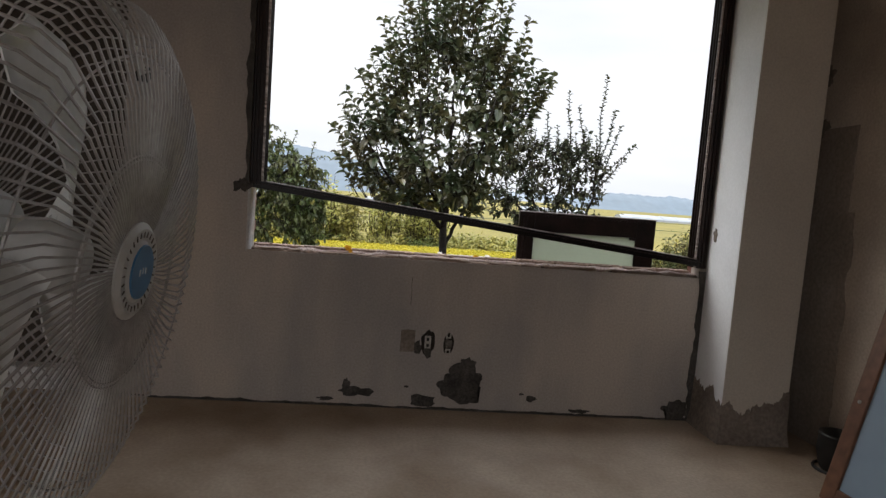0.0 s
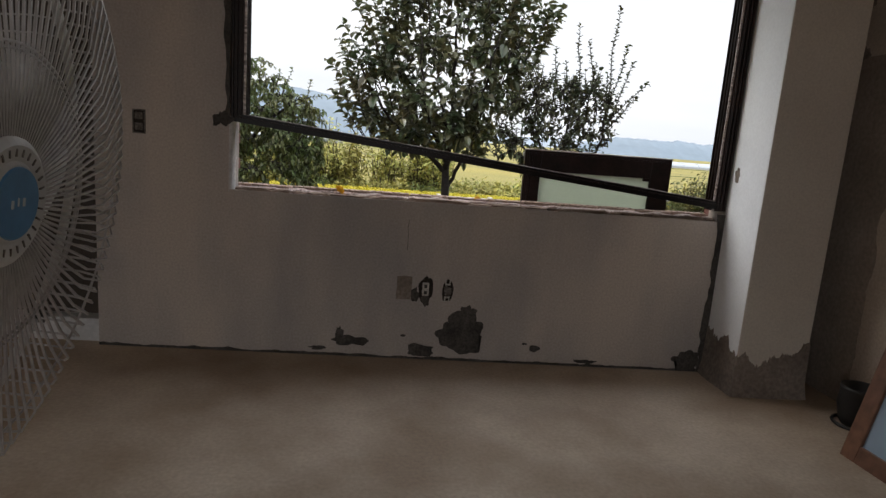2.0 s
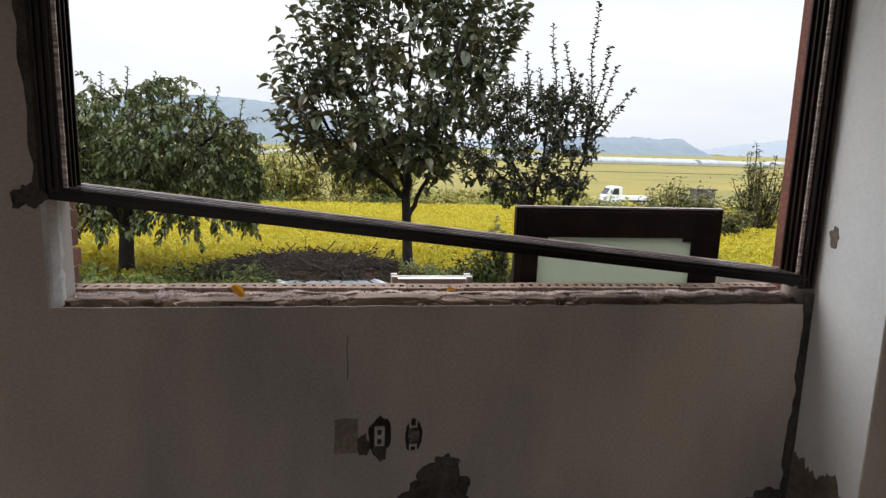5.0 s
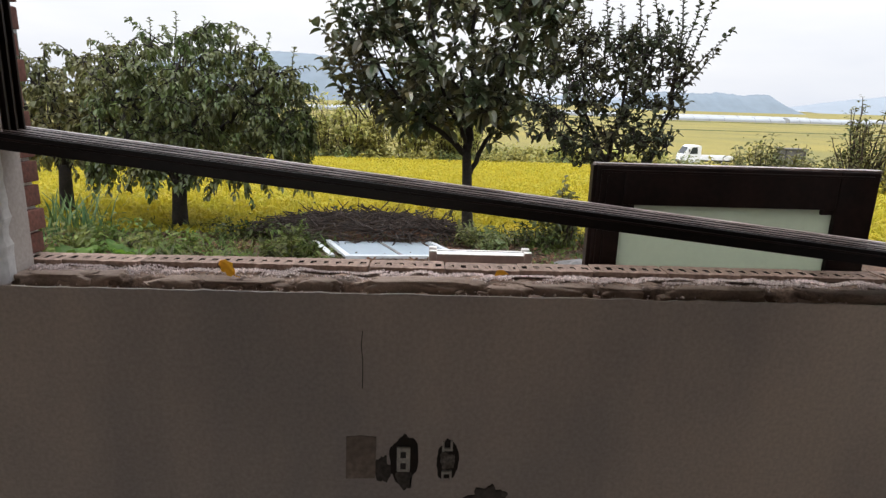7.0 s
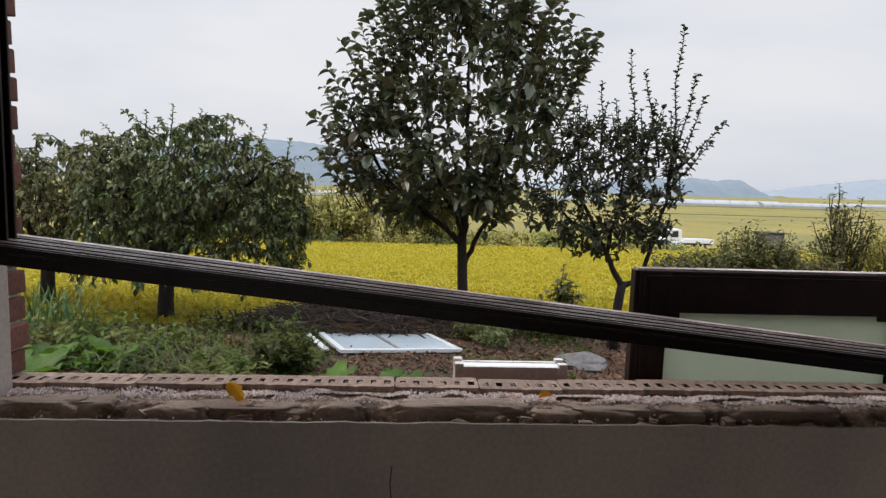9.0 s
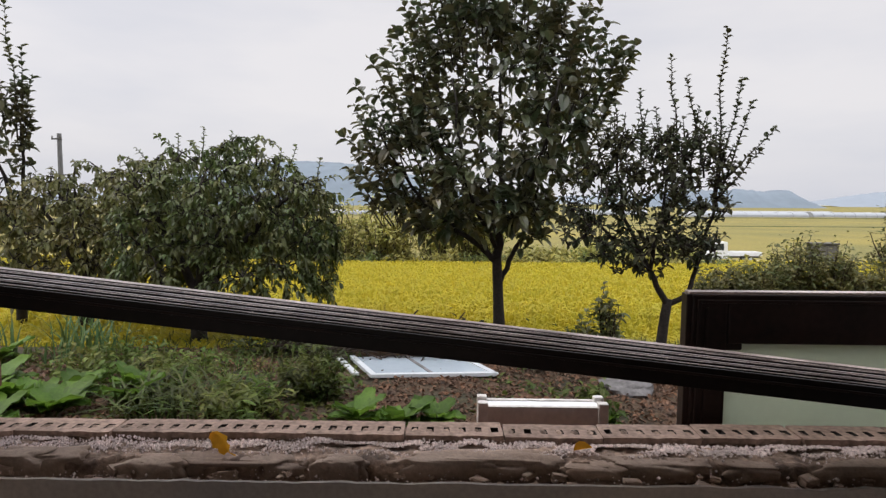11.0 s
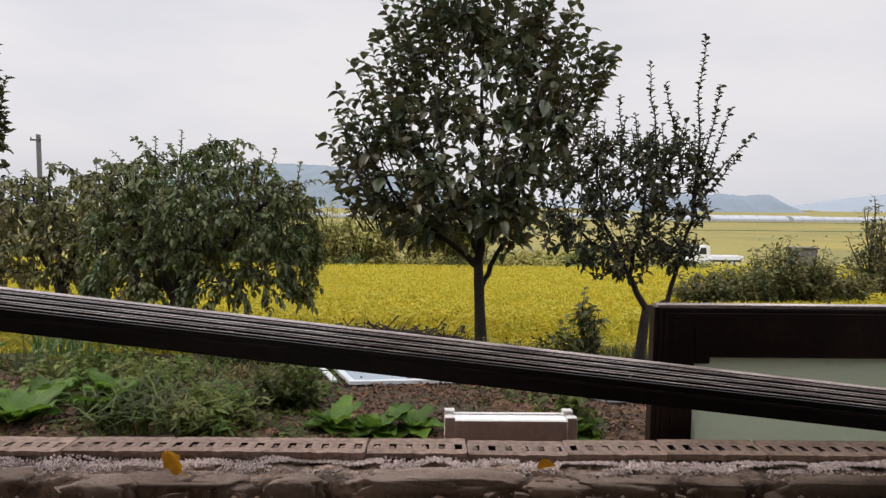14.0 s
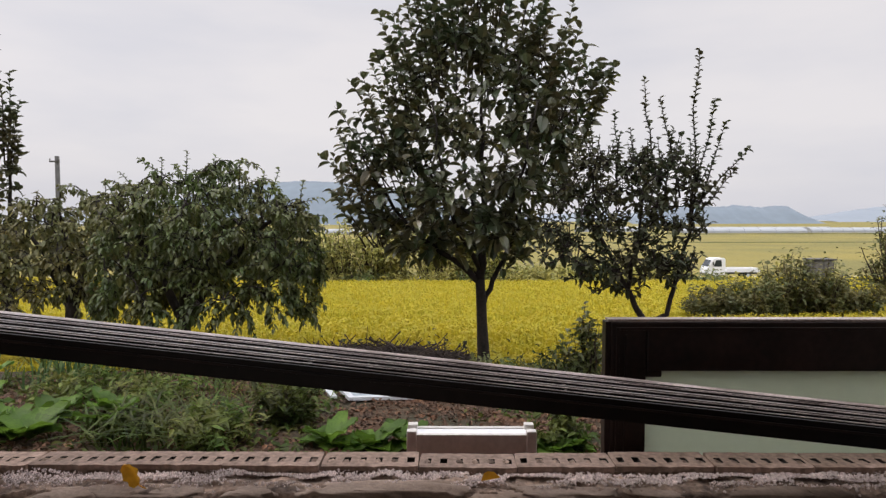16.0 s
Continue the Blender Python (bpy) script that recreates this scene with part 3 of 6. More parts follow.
# ---- window remains ----
def grooved_post(name, x0, x1, y0, y1, z0, z1, parent):
    """An upright of an aluminium sash with its grooves."""
    post = part(name, one_box(x0, x1, y0, y1, z0, z1, 0.003), M_BROWN_ALU, parent)
    w = x1 - x0
    for k in range(3):
        a = x0 + w * (0.08 + 0.32 * k)
        part("ridge", one_box(a, a + w * 0.16, y0 - 0.010, y0 + 0.001, z0 + 0.002, z1, 0.002), M_BROWN_ALU, post)
    return post


window_1 = thing("window_1", (WL, 0.06, SILL), "stripped brown aluminium window frame, sashes removed", "window")
tagged(window_1, kind="structure")
for x0, x1, inner, z0 in ((WL + 0.002, WL + 0.062, 1, 1.215), (WR - 0.062, WR - 0.002, -1, 0.915)):
    post = grooved_post("post", x0, x1, 0.008, 0.125, z0, HEAD, window_1)
    face = x1 if inner > 0 else x0
    for k in range(4):
        y = 0.012 + k * 0.029
        a, b = (face - 0.001, face + 0.012) if inner > 0 else (face - 0.012, face + 0.001)
        part("track", one_box(a, b, y, y + 0.007, z0 + 0.002, HEAD, 0.0015), M_BROWN_ALU if k else M_DUST_GLINT, post)
part("head_rail", one_box(WL + 0.062, WR - 0.062, 0.008, 0.125, HEAD - 0.05, HEAD), M_BROWN_ALU, window_1)

# the bottom rail has come loose and hangs aslant across the opening
rail = thing("window_rail", (WL + 0.02, 0.0, 1.2), "loose dark brown grooved aluminium window rail hanging aslant", "window rail")
ang = math.atan(0.1077)
def aslant(bm):
    bm.transform(Matrix.Translation((-0.07, 0.0, 1.084)) @ Matrix.Rotation(ang, 4, "Y"))
    return bm
XA, XB = -1.115, 1.475
part("body", aslant(one_box(XA, XB, 0.004, 0.172, 0.0, 0.034, 0.003)), M_BROWN_RAIL, rail)
part("front_flange", aslant(one_box(XA, XB, 0.0, 0.006, -0.002, 0.038, 0.0015)), M_BROWN_RAIL, rail)
# pale lip tops: dust, with the sky's glints painted into the same colour
for y, wid, high, dust in ((0.008, 0.013, 0.0395, 0.25), (0.031, 0.006, 0.0400, 0.8), (0.046, 0.016, 0.0395, 0.3), (0.071, 0.007, 0.0402, 0.85), (0.088, 0.018, 0.0396, 0.35), (0.115, 0.006, 0.0402, 0.8), (0.128, 0.008, 0.0398, 0.7), (0.145, 0.026, 0.0400, 0.9)):
    part("groove_lip", aslant(one_box(XA, XB, y, y + wid, 0.031, high, 0.001)), M_BROWN_RAIL, rail)
    part("dust_line", aslant(one_box(XA, XB, y + 0.001, y + wid * dust, high - 0.0005, high + 0.0012)), M_DUST_GLINT, rail, "dusty worn top of a rail lip, glints painted in")
part("front_groove", aslant(one_box(XA, XB, -0.004, 0.001, 0.022, 0.027, 0.0015)), M_BROWN_ALU, rail)
rr = random.Random(12)
bm = bmesh.new()
for k in range(60):
    x = rr.uniform(XA + 0.05, XB - 0.05)
    tube(bm, [(x, 0.02 + rr.uniform(0, 0.09), 0.035), (x + rr.uniform(0.01, 0.05), 0.02 + rr.uniform(0, 0.09), 0.037)], 0.0022, 4)
tagged(part("dirt", aslant(bm), M_DUST_GLINT, rail, "dried dirt in the grooves"), kind="stuff")


# ---- electric boxes ----
def wall_box(name, cx, cz, w, h, label, category):
    e = thing(name, (cx, -0.002, cz), label, category)
    t = 0.006
    bm = bmesh.new()
    for a, b, c, d in ((-w / 2, w / 2, h / 2 - t, h / 2), (-w / 2, w / 2, -h / 2, -h / 2 + t), (-w / 2, -w / 2 + t, -h / 2 + t, h / 2 - t), (w / 2 - t, w / 2, -h / 2 + t, h / 2 - t)):
        box(bm, cx + a, cx + b, -0.006, 0.0, cz + c, cz + d, 0.001)
    part("rim", bm, M_BOX_METAL, e, "rusty box rim")
    return e


sw = wall_box("switch_box", -1.637, 1.168, 0.062, 0.118, "rusty open switch box with its switch module, cover removed", "switch box")
part("back", one_box(-1.662, -1.612, -0.0035, -0.001, 1.115, 1.221), M_HOLE, sw, "dark box back")
part("module", one_box(-1.655, -1.619, -0.009, -0.003, 1.125, 1.16, 0.002), M_BOX_METAL, sw)
part("module", one_box(-1.655, -1.619, -0.009, -0.003, 1.178, 1.212, 0.002), M_BOX_METAL, sw)

o1 = thing("outlet", (-0.163, 0, 0.40), "open outlet box with a pale socket in a dark hole", "outlet")
part("hole", slab(bmesh.new(), (-0.163, 0, 0.395), (1, 0, 0), (0, 0, 1), N, ragged_blob(0.078, 0.145, 6.6, rough=0.16), 0.003), M_HOLE, o1, "dark torn hole")
part("hole", slab(bmesh.new(), (-0.163, 0, 0.335), (1, 0, 0), (0, 0, 1), N, ragged_blob(0.045, 0.06, 1.6, rough=0.3), 0.0035), M_MORTAR, o1)
sock = part("socket", one_box(-0.182, -0.146, -0.012, -0.002, 0.36, 0.432, 0.003), M_OUTLET, o1, "pale socket module")
for z in (0.378, 0.412):
    part("slot", one_box(-0.172, -0.157, -0.0135, -0.011, z - 0.009, z + 0.009, 0.001), M_BLACK, sock)
o2 = thing("outlet", (-0.046, 0, 0.40), "rusty outlet box with a pale metal strap", "outlet")
part("hole", slab(bmesh.new(), (-0.046, 0, 0.392), (1, 0, 0), (0, 0, 1), N, ragged_blob(0.062, 0.125, 3.6, rough=0.14), 0.003), M_HOLE, o2, "dark torn hole")
part("strap", slab(bmesh.new(), (-0.046, -0.003, 0.392), (1, 0, 0), (0, 0, 1), N, ragged_blob(0.046, 0.045, 8.1, rough=0.3), 0.004), M_BOX_METAL, o2, "dull metal socket body")
for zz, k in ((0.437, 1), (0.347, -1)):
    part("strap", one_box(-0.060, -0.054, -0.009, -0.002, zz - 0.016, zz + 0.014, 0.001), M_OUTLET, o2)
    part("strap", one_box(-0.038, -0.032, -0.009, -0.002, zz - 0.014, zz + 0.016, 0.001), M_OUTLET, o2)
    part("strap", one_box(-0.054, -0.038, -0.009, -0.002, zz - k * 0.010 - 0.004, zz - k * 0.010 + 0.004, 0.001), M_OUTLET, o2)
o3 = thing("outlet", (-0.275, 0, 0.40), "filled-in outlet box smeared with grey mortar", "outlet")
part("fill", slab(bmesh.new(), (-0.278, 0, 0.398), (1, 0, 0), (0, 0, 1), N, [(-0.042, -0.066), (0.038, -0.064), (0.04, 0.06), (0.0, 0.064), (-0.04, 0.06)], 0.003), M_CEMENT, o3, "grey mortar fill")
part("fill", slab(bmesh.new(), (-0.222, 0, 0.36), (1, 0, 0), (0, 0, 1), N, ragged_blob(0.045, 0.085, 4.1, rough=0.3), 0.0025), M_MORTAR, o3)


# ---- leaning glazed panel, crumpled black plastic ----
def leaning_panel():
    e = thing("glazed_panel", (1.5, -1.6, 0), "reddish wooden framed pane leaning on the side wall", "framed pane")
    W, H, S, T = 0.95, 1.9, 0.075, 0.035
    m = Matrix.Translation((1.598, -0.90, 0.0)) @ Matrix.Rotation(radians(4), 4, "Z") @ Matrix.Rotation(radians(13.5), 4, "Y") @ Matrix.Rotation(radians(-90), 4, "Z")
    def put(name, mat, a, label=""):
        b = one_box(*a)
        b.transform(m)
        part(name, b, mat, e, label)
    put("stile", M_WOOD_FRAME, (0, S, 0, T, 0, H, 0.005))
    put("stile", M_WOOD_FRAME, (W - S, W, 0, T, 0, H, 0.005))
    put("rail", M_WOOD_FRAME, (S, W - S, 0, T, 0, S, 0.005))
    put("rail", M_WOOD_FRAME, (S, W - S, 0, T, H - S, H, 0.005))
    put("pane", M_BLUE_GLASS, (S - 0.004, W - S + 0.004, T * 0.4, T * 0.6, S - 0.004, H - S + 0.004), "smooth blue-grey pane")
    b = bmesh.new()
    bmesh.ops.create_uvsphere(b, u_segments=10, v_segments=6, radius=0.009)
    b.transform(m @ Matrix.Translation((S / 2, 0, 0.47)))
    part("screw", b, M_OUTLET, e, "pale screw head", True)


leaning_panel()
# crumpled black plastic, given the made-up shape of a dented pot
pot = thing("pot", (1.89, -0.62, 0), "black crumpled plastic against the side wall, shaped as a dented pot", "pot")
bm = bmesh.new()
lathe(bm, [(0.001, 0.0), (0.070, 0.004), (0.082, 0.03), (0.088, 0.10), (0.086, 0.17), (0.090, 0.18), (0.090, 0.195), (0.078, 0.192), (0.07, 0.06), (0.001, 0.05)], 24, Matrix.Translation((1.89, -0.62, 0.0)) @ Matrix.Rotation(radians(-90), 4, "Y"))
for v in bm.verts:
    v.co += Vector((noise.noise(v.co * 9), noise.noise(v.co * 9 + Vector((5, 0, 0))), 0)) * 0.012
part("shell", bm, M_BLACK, pot, "", True)
part("foot_ring", tube(bmesh.new(), [(1.89 + 0.10 * math.cos(a), -0.62 + 0.10 * math.sin(a), 0.008) for a in [k * math.tau / 20 for k in range(21)]], 0.008, 6), M_BLACK, pot)


# ---- fan ----
def build_fan():
    hub, R = Vector((-0.785, -2.47, 1.09)), 0.40
    e = thing("stand_fan", (hub.x - 0.3, hub.y + 0.05, 0), "large grey wire-caged stand fan, switched off", "fan")
    m = Matrix.Translation(hub) @ Matrix.Rotation(radians(1), 4, "Z") @ Matrix.Rotation(radians(6), 4, "Y")
    prof = [(0.062, -0.004), (0.14, -0.004), (0.26, -0.009), (0.345, -0.021), (0.384, -0.042), (R, -0.08), (R, -0.125)]
    back = [(R, -0.125), (0.393, -0.165), (0.355, -0.20), (0.26, -0.235), (0.10, -0.25)]
    def ring(b, r, x, rad=0.003, n=64, s=6):
        pts = [m @ Vector((x, r * math.cos(k * math.tau / n), r * math.sin(k * math.tau / n))) for k in range(n + 1)]
        tube(b, pts, rad, s, False)
    def wires(pf, n, swirl, rad):
        b = bmesh.new()
        for k in range(n):
            a0 = k * math.tau / n
            pts = []
            for r, x in pf:
                a = a0 + swirl * (r / R) ** 2
                pts.append(m @ Vector((x, r * math.cos(a), r * math.sin(a))))
            tube(b, pts, rad, 4)
        return b
    part("front_grille", wires(prof, 112, 0.22, 0.0021), M_FAN_WIRE, e, "grey front wire grille")
    part("rear_grille", wires(back, 84, -0.2, 0.0018), M_FAN_WIRE, e, "grey rear wire grille")
    b = bmesh.new()
    for r, x in ((0.17, -0.006), (0.177, -0.006), (0.315, -0.019)):
        ring(b, r, x, 0.0019)
    part("grille_ring", b, M_FAN_WIRE, e)
    b = bmesh.new()
    ring(b, R + 0.002, -0.125, 0.0075, 72, 8)
    part("rim", b, M_FAN_WHITE, e, "thick pale rim of the cage", True)
    for k in range(4):
        a = radians(52 + 90 * k)
        c = m @ Vector((-0.125, (R + 0.006) * math.cos(a), (R + 0.006) * math.sin(a)))
        cb = one_box(-0.012, 0.012, -0.012, 0.012, -0.009, 0.009, 0.002)
        cb.transform(Matrix.Translation(c) @ m.to_3x3().to_4x4() @ Matrix.Rotation(a, 4, "X"))
        part("clip", cb, M_BLACK, e, "dark rim clip")
    badge = part("badge", lathe(bmesh.new(), [(0.001, 0.008), (0.044, 0.008), (0.048, 0.004), (0.066, 0.006), (0.075, 0.0), (0.075, -0.01), (0.001, -0.012)], 40, m), M_FAN_WHITE, e, "white round grille badge", False)
    b = bmesh.new()
    for k in range(28):
        a = k * math.tau / 28
        bb = one_box(0.0035, 0.0062, -0.0012, 0.0012, 0.053, 0.062)
        bb.transform(m @ Matrix.Rotation(a, 4, "X"))
        tmp = bpy.data.meshes.new("t")
        bb.to_mesh(tmp)
        bb.free()
        b.from_mesh(tmp)
        bpy.data.meshes.remove(tmp)
    part("vent_slots", b, M_BOX_METAL, badge, "dark slots round the badge")
    part("blue_disc", lathe(bmesh.new(), [(0.001, 0.0105), (0.041, 0.0105), (0.043, 0.007)], 36, m), M_FAN_BLUE, badge, "blue disc with a worn pale mark")
    for y, z, w in ((-0.011, 0.0, 0.005), (0.0, 0.002, 0.003), (0.011, 0.001, 0.005)):
        bb = one_box(0.0095, 0.0115, y - w / 2, y + w / 2, z - 0.005, z + 0.005, 0.001)
        bb.transform(m)
        part("mark", bb, M_PALE_PANE, badge)
    # three broad blades
    for k in range(3):
        b = bmesh.new()
        rows = []
        nr, na = 9, 7
        for i in range(nr + 1):
            s = i / nr
            r = 0.05 + 0.298 * s
            width = radians(16 + 40 * math.sin(math.pi * min(1, s * 0.62 + 0.12)))
            lead = radians(120 * k + 76) + 0.7 * s * s
            row = []
            for j in range(na + 1):
                u = j / na
                a = lead + (u - 0.5) * width * (1 - 0.55 * max(0, s - 0.8) / 0.2)
                x = -0.125 + 0.055 * (u - 0.5) * (1 - 0.35 * s) + 0.012 * math.sin(u * math.pi)
                row.append(m @ Vector((x, r * math.cos(a), r * math.sin(a))))
            rows.append(row)
        top = [[b.verts.new(q) for q in row] for row in rows]
        ax = m.to_3x3() @ Vector((1, 0, 0))
        low = [[b.verts.new(q - ax * 0.003) for q in row] for row in rows]
        for g, flip in ((top, False), (low, True)):
            for i in range(nr):
                for j in range(na):
                    f = (g[i][j], g[i][j + 1], g[i + 1][j + 1], g[i + 1][j])
                    b.faces.new(f[::-1] if flip else f)
        edge = [(i, 0) for i in range(nr + 1)] + [(nr, j) for j in range(1, na + 1)] + [(i, na) for i in range(nr - 1, -1, -1)] + [(0, j) for j in range(na - 1, 0, -1)]
        for p, q in zip(edge, edge[1:] + edge[:1]):
            b.faces.new((top[p[0]][p[1]], low[p[0]][p[1]], low[q[0]][q[1]], top[q[0]][q[1]]))
        part("blade", b, M_FAN_BLADE, e, "pale grey plastic blade", True)
    part("blade_hub", lathe(bmesh.new(), [(0.001, -0.075), (0.04, -0.08), (0.052, -0.1), (0.055, -0.16), (0.001, -0.165)], 28, m), M_FAN_WHITE, e, "", True)
    part("motor", lathe(bmesh.new(), [(0.001, -0.2), (0.085, -0.205), (0.095, -0.23), (0.095, -0.32), (0.07, -0.37), (0.001, -0.38)], 28, m), M_FAN_WHITE, e, "pale motor housing", True)
    c = m @ Vector((-0.30, 0, 0))
    part("pole", tube(bmesh.new(), [(c.x, c.y, 0.03), (c.x, c.y, c.z - 0.05)], 0.018, 16), M_FAN_WHITE, e, "", True)
    part("base", lathe(bmesh.new(), [(0.001, 0.0), (0.2, 0.0), (0.205, 0.012), (0.19, 0.03), (0.04, 0.045), (0.03, 0.08), (0.001, 0.08)], 40, Matrix.Translation((c.x, c.y, 0)) @ Matrix.Rotation(radians(-90), 4, "Y")), M_FAN_WHITE, e, "", True)


build_fan()


# ---- outside: ground, field, road ----
def ground_z(x, y):
    """Height of the land: a level garden, then a field that falls away to a road and a plain."""
    marks = ((1.0, -0.02), (3.0, -0.05), (4.5, -0.12), (6.0, -0.29), (9.0, -0.52), (57.0, -4.2))
    for (y0, z0), (y1, z1) in zip(marks, marks[1:]):
        if y <= y1:
            return z0 + (z1 - z0) * max(0.0, y - y0) / (y1 - y0)
    return marks[-1][1]


def field_z(x, y):
    """The field's soil, a step lower than the garden's edge."""
    return ground_z(x, y) - 0.06 * min(1.0, max(0.0, (y - 5.0) / 0.6))


def sheet(bm, xs, ys, bumps=0.0):
    g = [[bm.verts.new((x, y, ground_z(x, y) + bumps * (noise.noise(Vector((x * 2.2, y * 2.2, 3))) + 0.5 * noise.noise(Vector((x * 7, y * 7, 8)))))) for y in ys] for x in xs]
    for a, b in zip(g, g[1:]):
        for j in range(len(ys) - 1):
            bm.faces.new((a[j], b[j], b[j + 1], a[j + 1]))
    return bm


ys_near = [0.278 + 0.055 * i for i in range(95)]
xs_near = [-7 + 0.1 * i for i in range(141)]
ground = setting("ground", sheet(bmesh.new(), xs_near, ys_near, 0.022), M_SOIL, "brown garden soil with litter and weeds", "ground")
y_f = ys_near[-1]
bm = sheet(bmesh.new(), [-400, -150, -60, -30, -15, -7], [0.278, 1, 3, 4.5, y_f, 6, 9, 12, 57, 120, 400, 3000])
sheet(bm, [7, 15, 30, 60, 150, 400, 1500], [0.278, 1, 3, 4.5, y_f, 6, 9, 12, 57, 120, 400, 3000])
sheet(bm, [-7, -3, 0, 3, 7], [y_f, 5.8, 6.0, 7.5, 9, 12, 20, 30, 57, 120, 400, 3000])
for v in bm.verts:
    if v.co.y < 57:
        v.co.z = field_z(v.co.x, v.co.y) - 0.02
setting("ground_field", bm, M_FIELD, "ripening yellow-green rice field reaching to the plain", "field")
bm = bmesh.new()
box(bm, -400, 400, -3000, 0.18, -0.4, -0.202)
box(bm, -400, -4.0, 0.18, 0.279, -0.4, -0.03)
box(bm, 2.3, 400, 0.18, 0.279, -0.4, -0.03)
setting("ground_behind", bm, M_SOIL, "bare ground on the far side of the house", "ground")
setting("road", sheet(bmesh.new(), [-200, -50, 0, 50, 200], [55.5, 59.5]), M_ROAD, "pale concrete farm road beyond the field", "road")
for v in bpy.data.objects["road"].data.vertices:
    v.co.z += 0.05


# ---- foliage generators ----
def bent(p, q, bulge, seed, n=6, wob=0.04):
    """A crooked line from p to q that swings by bulge on the way."""
    p, q, bulge = Vector(p), Vector(q), Vector(bulge)
    ln = (q - p).length
    out = []
    for i in range(n + 1):
        s = i / n
        w = math.sin(s * math.pi)
        j = Vector((noise.noise(Vector((s * 3, seed, 0))), noise.noise(Vector((s * 3, seed, 7))), noise.noise(Vector((s * 3, seed, 13))))) * wob * ln * w
        out.append(p + (q - p) * s + bulge * w + j)
    return out


def grow_tree(name, label, limbs, trunk, envelope, twigs, leaf, mat, seed, rise=0.3, hang=0.0, twig_leaves=12, shoots=(), singles=0, droop=0.4, leaf_way=0.2, group="", spread=1.0, category="tree", simple=True):
    """A tree: trunk and limbs as tapered tubes, twigs out to the envelope, and leaves along each twig.
    envelope(rng) gives the tip of a twig; rise and hang bend the twigs up or down."""
    rr = random.Random(seed)
    base = trunk[0][0]
    e = thing(name, base, label, category, group)
    part("trunk", tube(bmesh.new(), [p for p, _ in trunk], [r for _, r in trunk], 10), M_BARK, e, "", True)
    nodes = []
    for pts, r0, r1 in limbs:
        fine = []
        for a, b in zip(pts, pts[1:]):
            fine += bent(a, b, (0, 0, 0), rr.uniform(0, 90), 4, 0.10)[:-1]
        fine.append(Vector(pts[-1]))
        k = len(fine) - 1
        part("limb", tube(bmesh.new(), fine, [r0 + (r1 - r0) * i / k for i in range(k + 1)], 7), M_BARK, e, "", True)
        nodes += fine[1:]
    tw = bmesh.new()
    places = []
    tips = [(Vector(envelope(rr)), rise, hang) for _ in range(twigs)]
    for tip, up, down in tips:
        near = sorted(nodes, key=lambda q: (q - tip).length + (0.5 * max(0, q.z - tip.z) if down == 0 else 0.3 * max(0, tip.z - q.z)))
        src = near[min(len(near) - 1, int(rr.random() * 2))]
        ln = (tip - src).length
        if ln < 0.05:
            continue
        if down:
            mid = src + (tip - src) * 0.55 + Vector((0, 0, down * ln))
            pts = [src, src + (mid - src) * 0.55 + Vector((0, 0, 0.1 * ln)), mid, mid + (tip - mid) * 0.55 + Vector((0, 0, 0.05 * ln)), tip]
        else:
            pts = bent(src, tip, Vector((0, 0, -up * ln * 0.35)), rr.uniform(0, 90), 4, 0.06)
        tube(tw, pts, [0.009, 0.007, 0.005, 0.004, 0.002], 4, False)
        if len(nodes) < 420:
            nodes.append(pts[2])
        count = max(4, int(twig_leaves * min(1.4, ln / 0.55)))
        for i in range(count):
            s = 0.25 + 0.75 * (i + rr.random()) / count
            k = min(3, int(s * 4))
            p = pts[k] + (pts[k + 1] - pts[k]) * (s * 4 - k)
            ax = (pts[k + 1] - pts[k]).normalized()
            a = i * 2.4 + rr.uniform(-0.6, 0.6)
            o = ax.orthogonal().normalized()
            side = o * math.cos(a) + ax.cross(o) * math.sin(a)
            d = side * spread + ax * 0.5 + Vector((0, 0, leaf_way)) + Vector((rr.uniform(-0.3, 0.3), rr.uniform(-0.3, 0.3), rr.uniform(-0.3, 0.3)))
            places.append((p, d))
    for root, tip in shoots:
        pts = bent(root, tip, (0, 0, 0), rr.uniform(0, 90), 8, 0.05)
        tube(tw, pts, [0.010 - 0.001 * i for i in range(9)], 4, False)
        ln = (Vector(tip) - Vector(root)).length
        count = int(ln / (leaf[0] * 0.36))
        for i in range(count):
            s = i / count
            if s < 0.12:
                continue
            k = min(7, int(s * 8))
            p = pts[k] + (pts[k + 1] - pts[k]) * (s * 8 - k)
            ax = (pts[k + 1] - pts[k]).normalized()
            a = i * 2.4
            o = ax.orthogonal().normalized()
            places.append((p, (o * math.cos(a) + ax.cross(o) * math.sin(a)) * 0.9 + ax * 0.75))
    tagged(part("twigwork", tw, M_BARK, e, "thin dark twigs"), kind="stuff")
    rr.shuffle(places)
    places.sort(key=lambda q: q[0].y)
    if singles:
        # the leaves on the side towards the house stand as parts of their own
        proto = leaves("leaf", [(e.matrix_basis.translation, (1, 0, 0))], mat, e, seed + 2, leaf, droop, jitter=0.0, kind_stuff=False, simple=simple)
        step = max(1, len(places) // (singles * 2))
        picked = places[:singles * step:step]
        rest = [q for i, q in enumerate(places) if not (i < singles * step and i % step == 0)]
        for p, d in picked:
            ob = new("leaf", proto.data)
            ob.parent = e
            d = Vector(d).normalized()
            side = d.cross(Vector((rr.uniform(-0.5, 0.5), rr.uniform(-0.5, 0.5), 1))).normalized()
            k = rr.uniform(0.7, 1.25)
            turn = Matrix((d, -side, side.cross(d))).transposed().to_4x4()
            ob.matrix_basis = Matrix.Translation(Vector(p) - e.matrix_basis.translation) @ turn @ Matrix.Scale(k, 4)
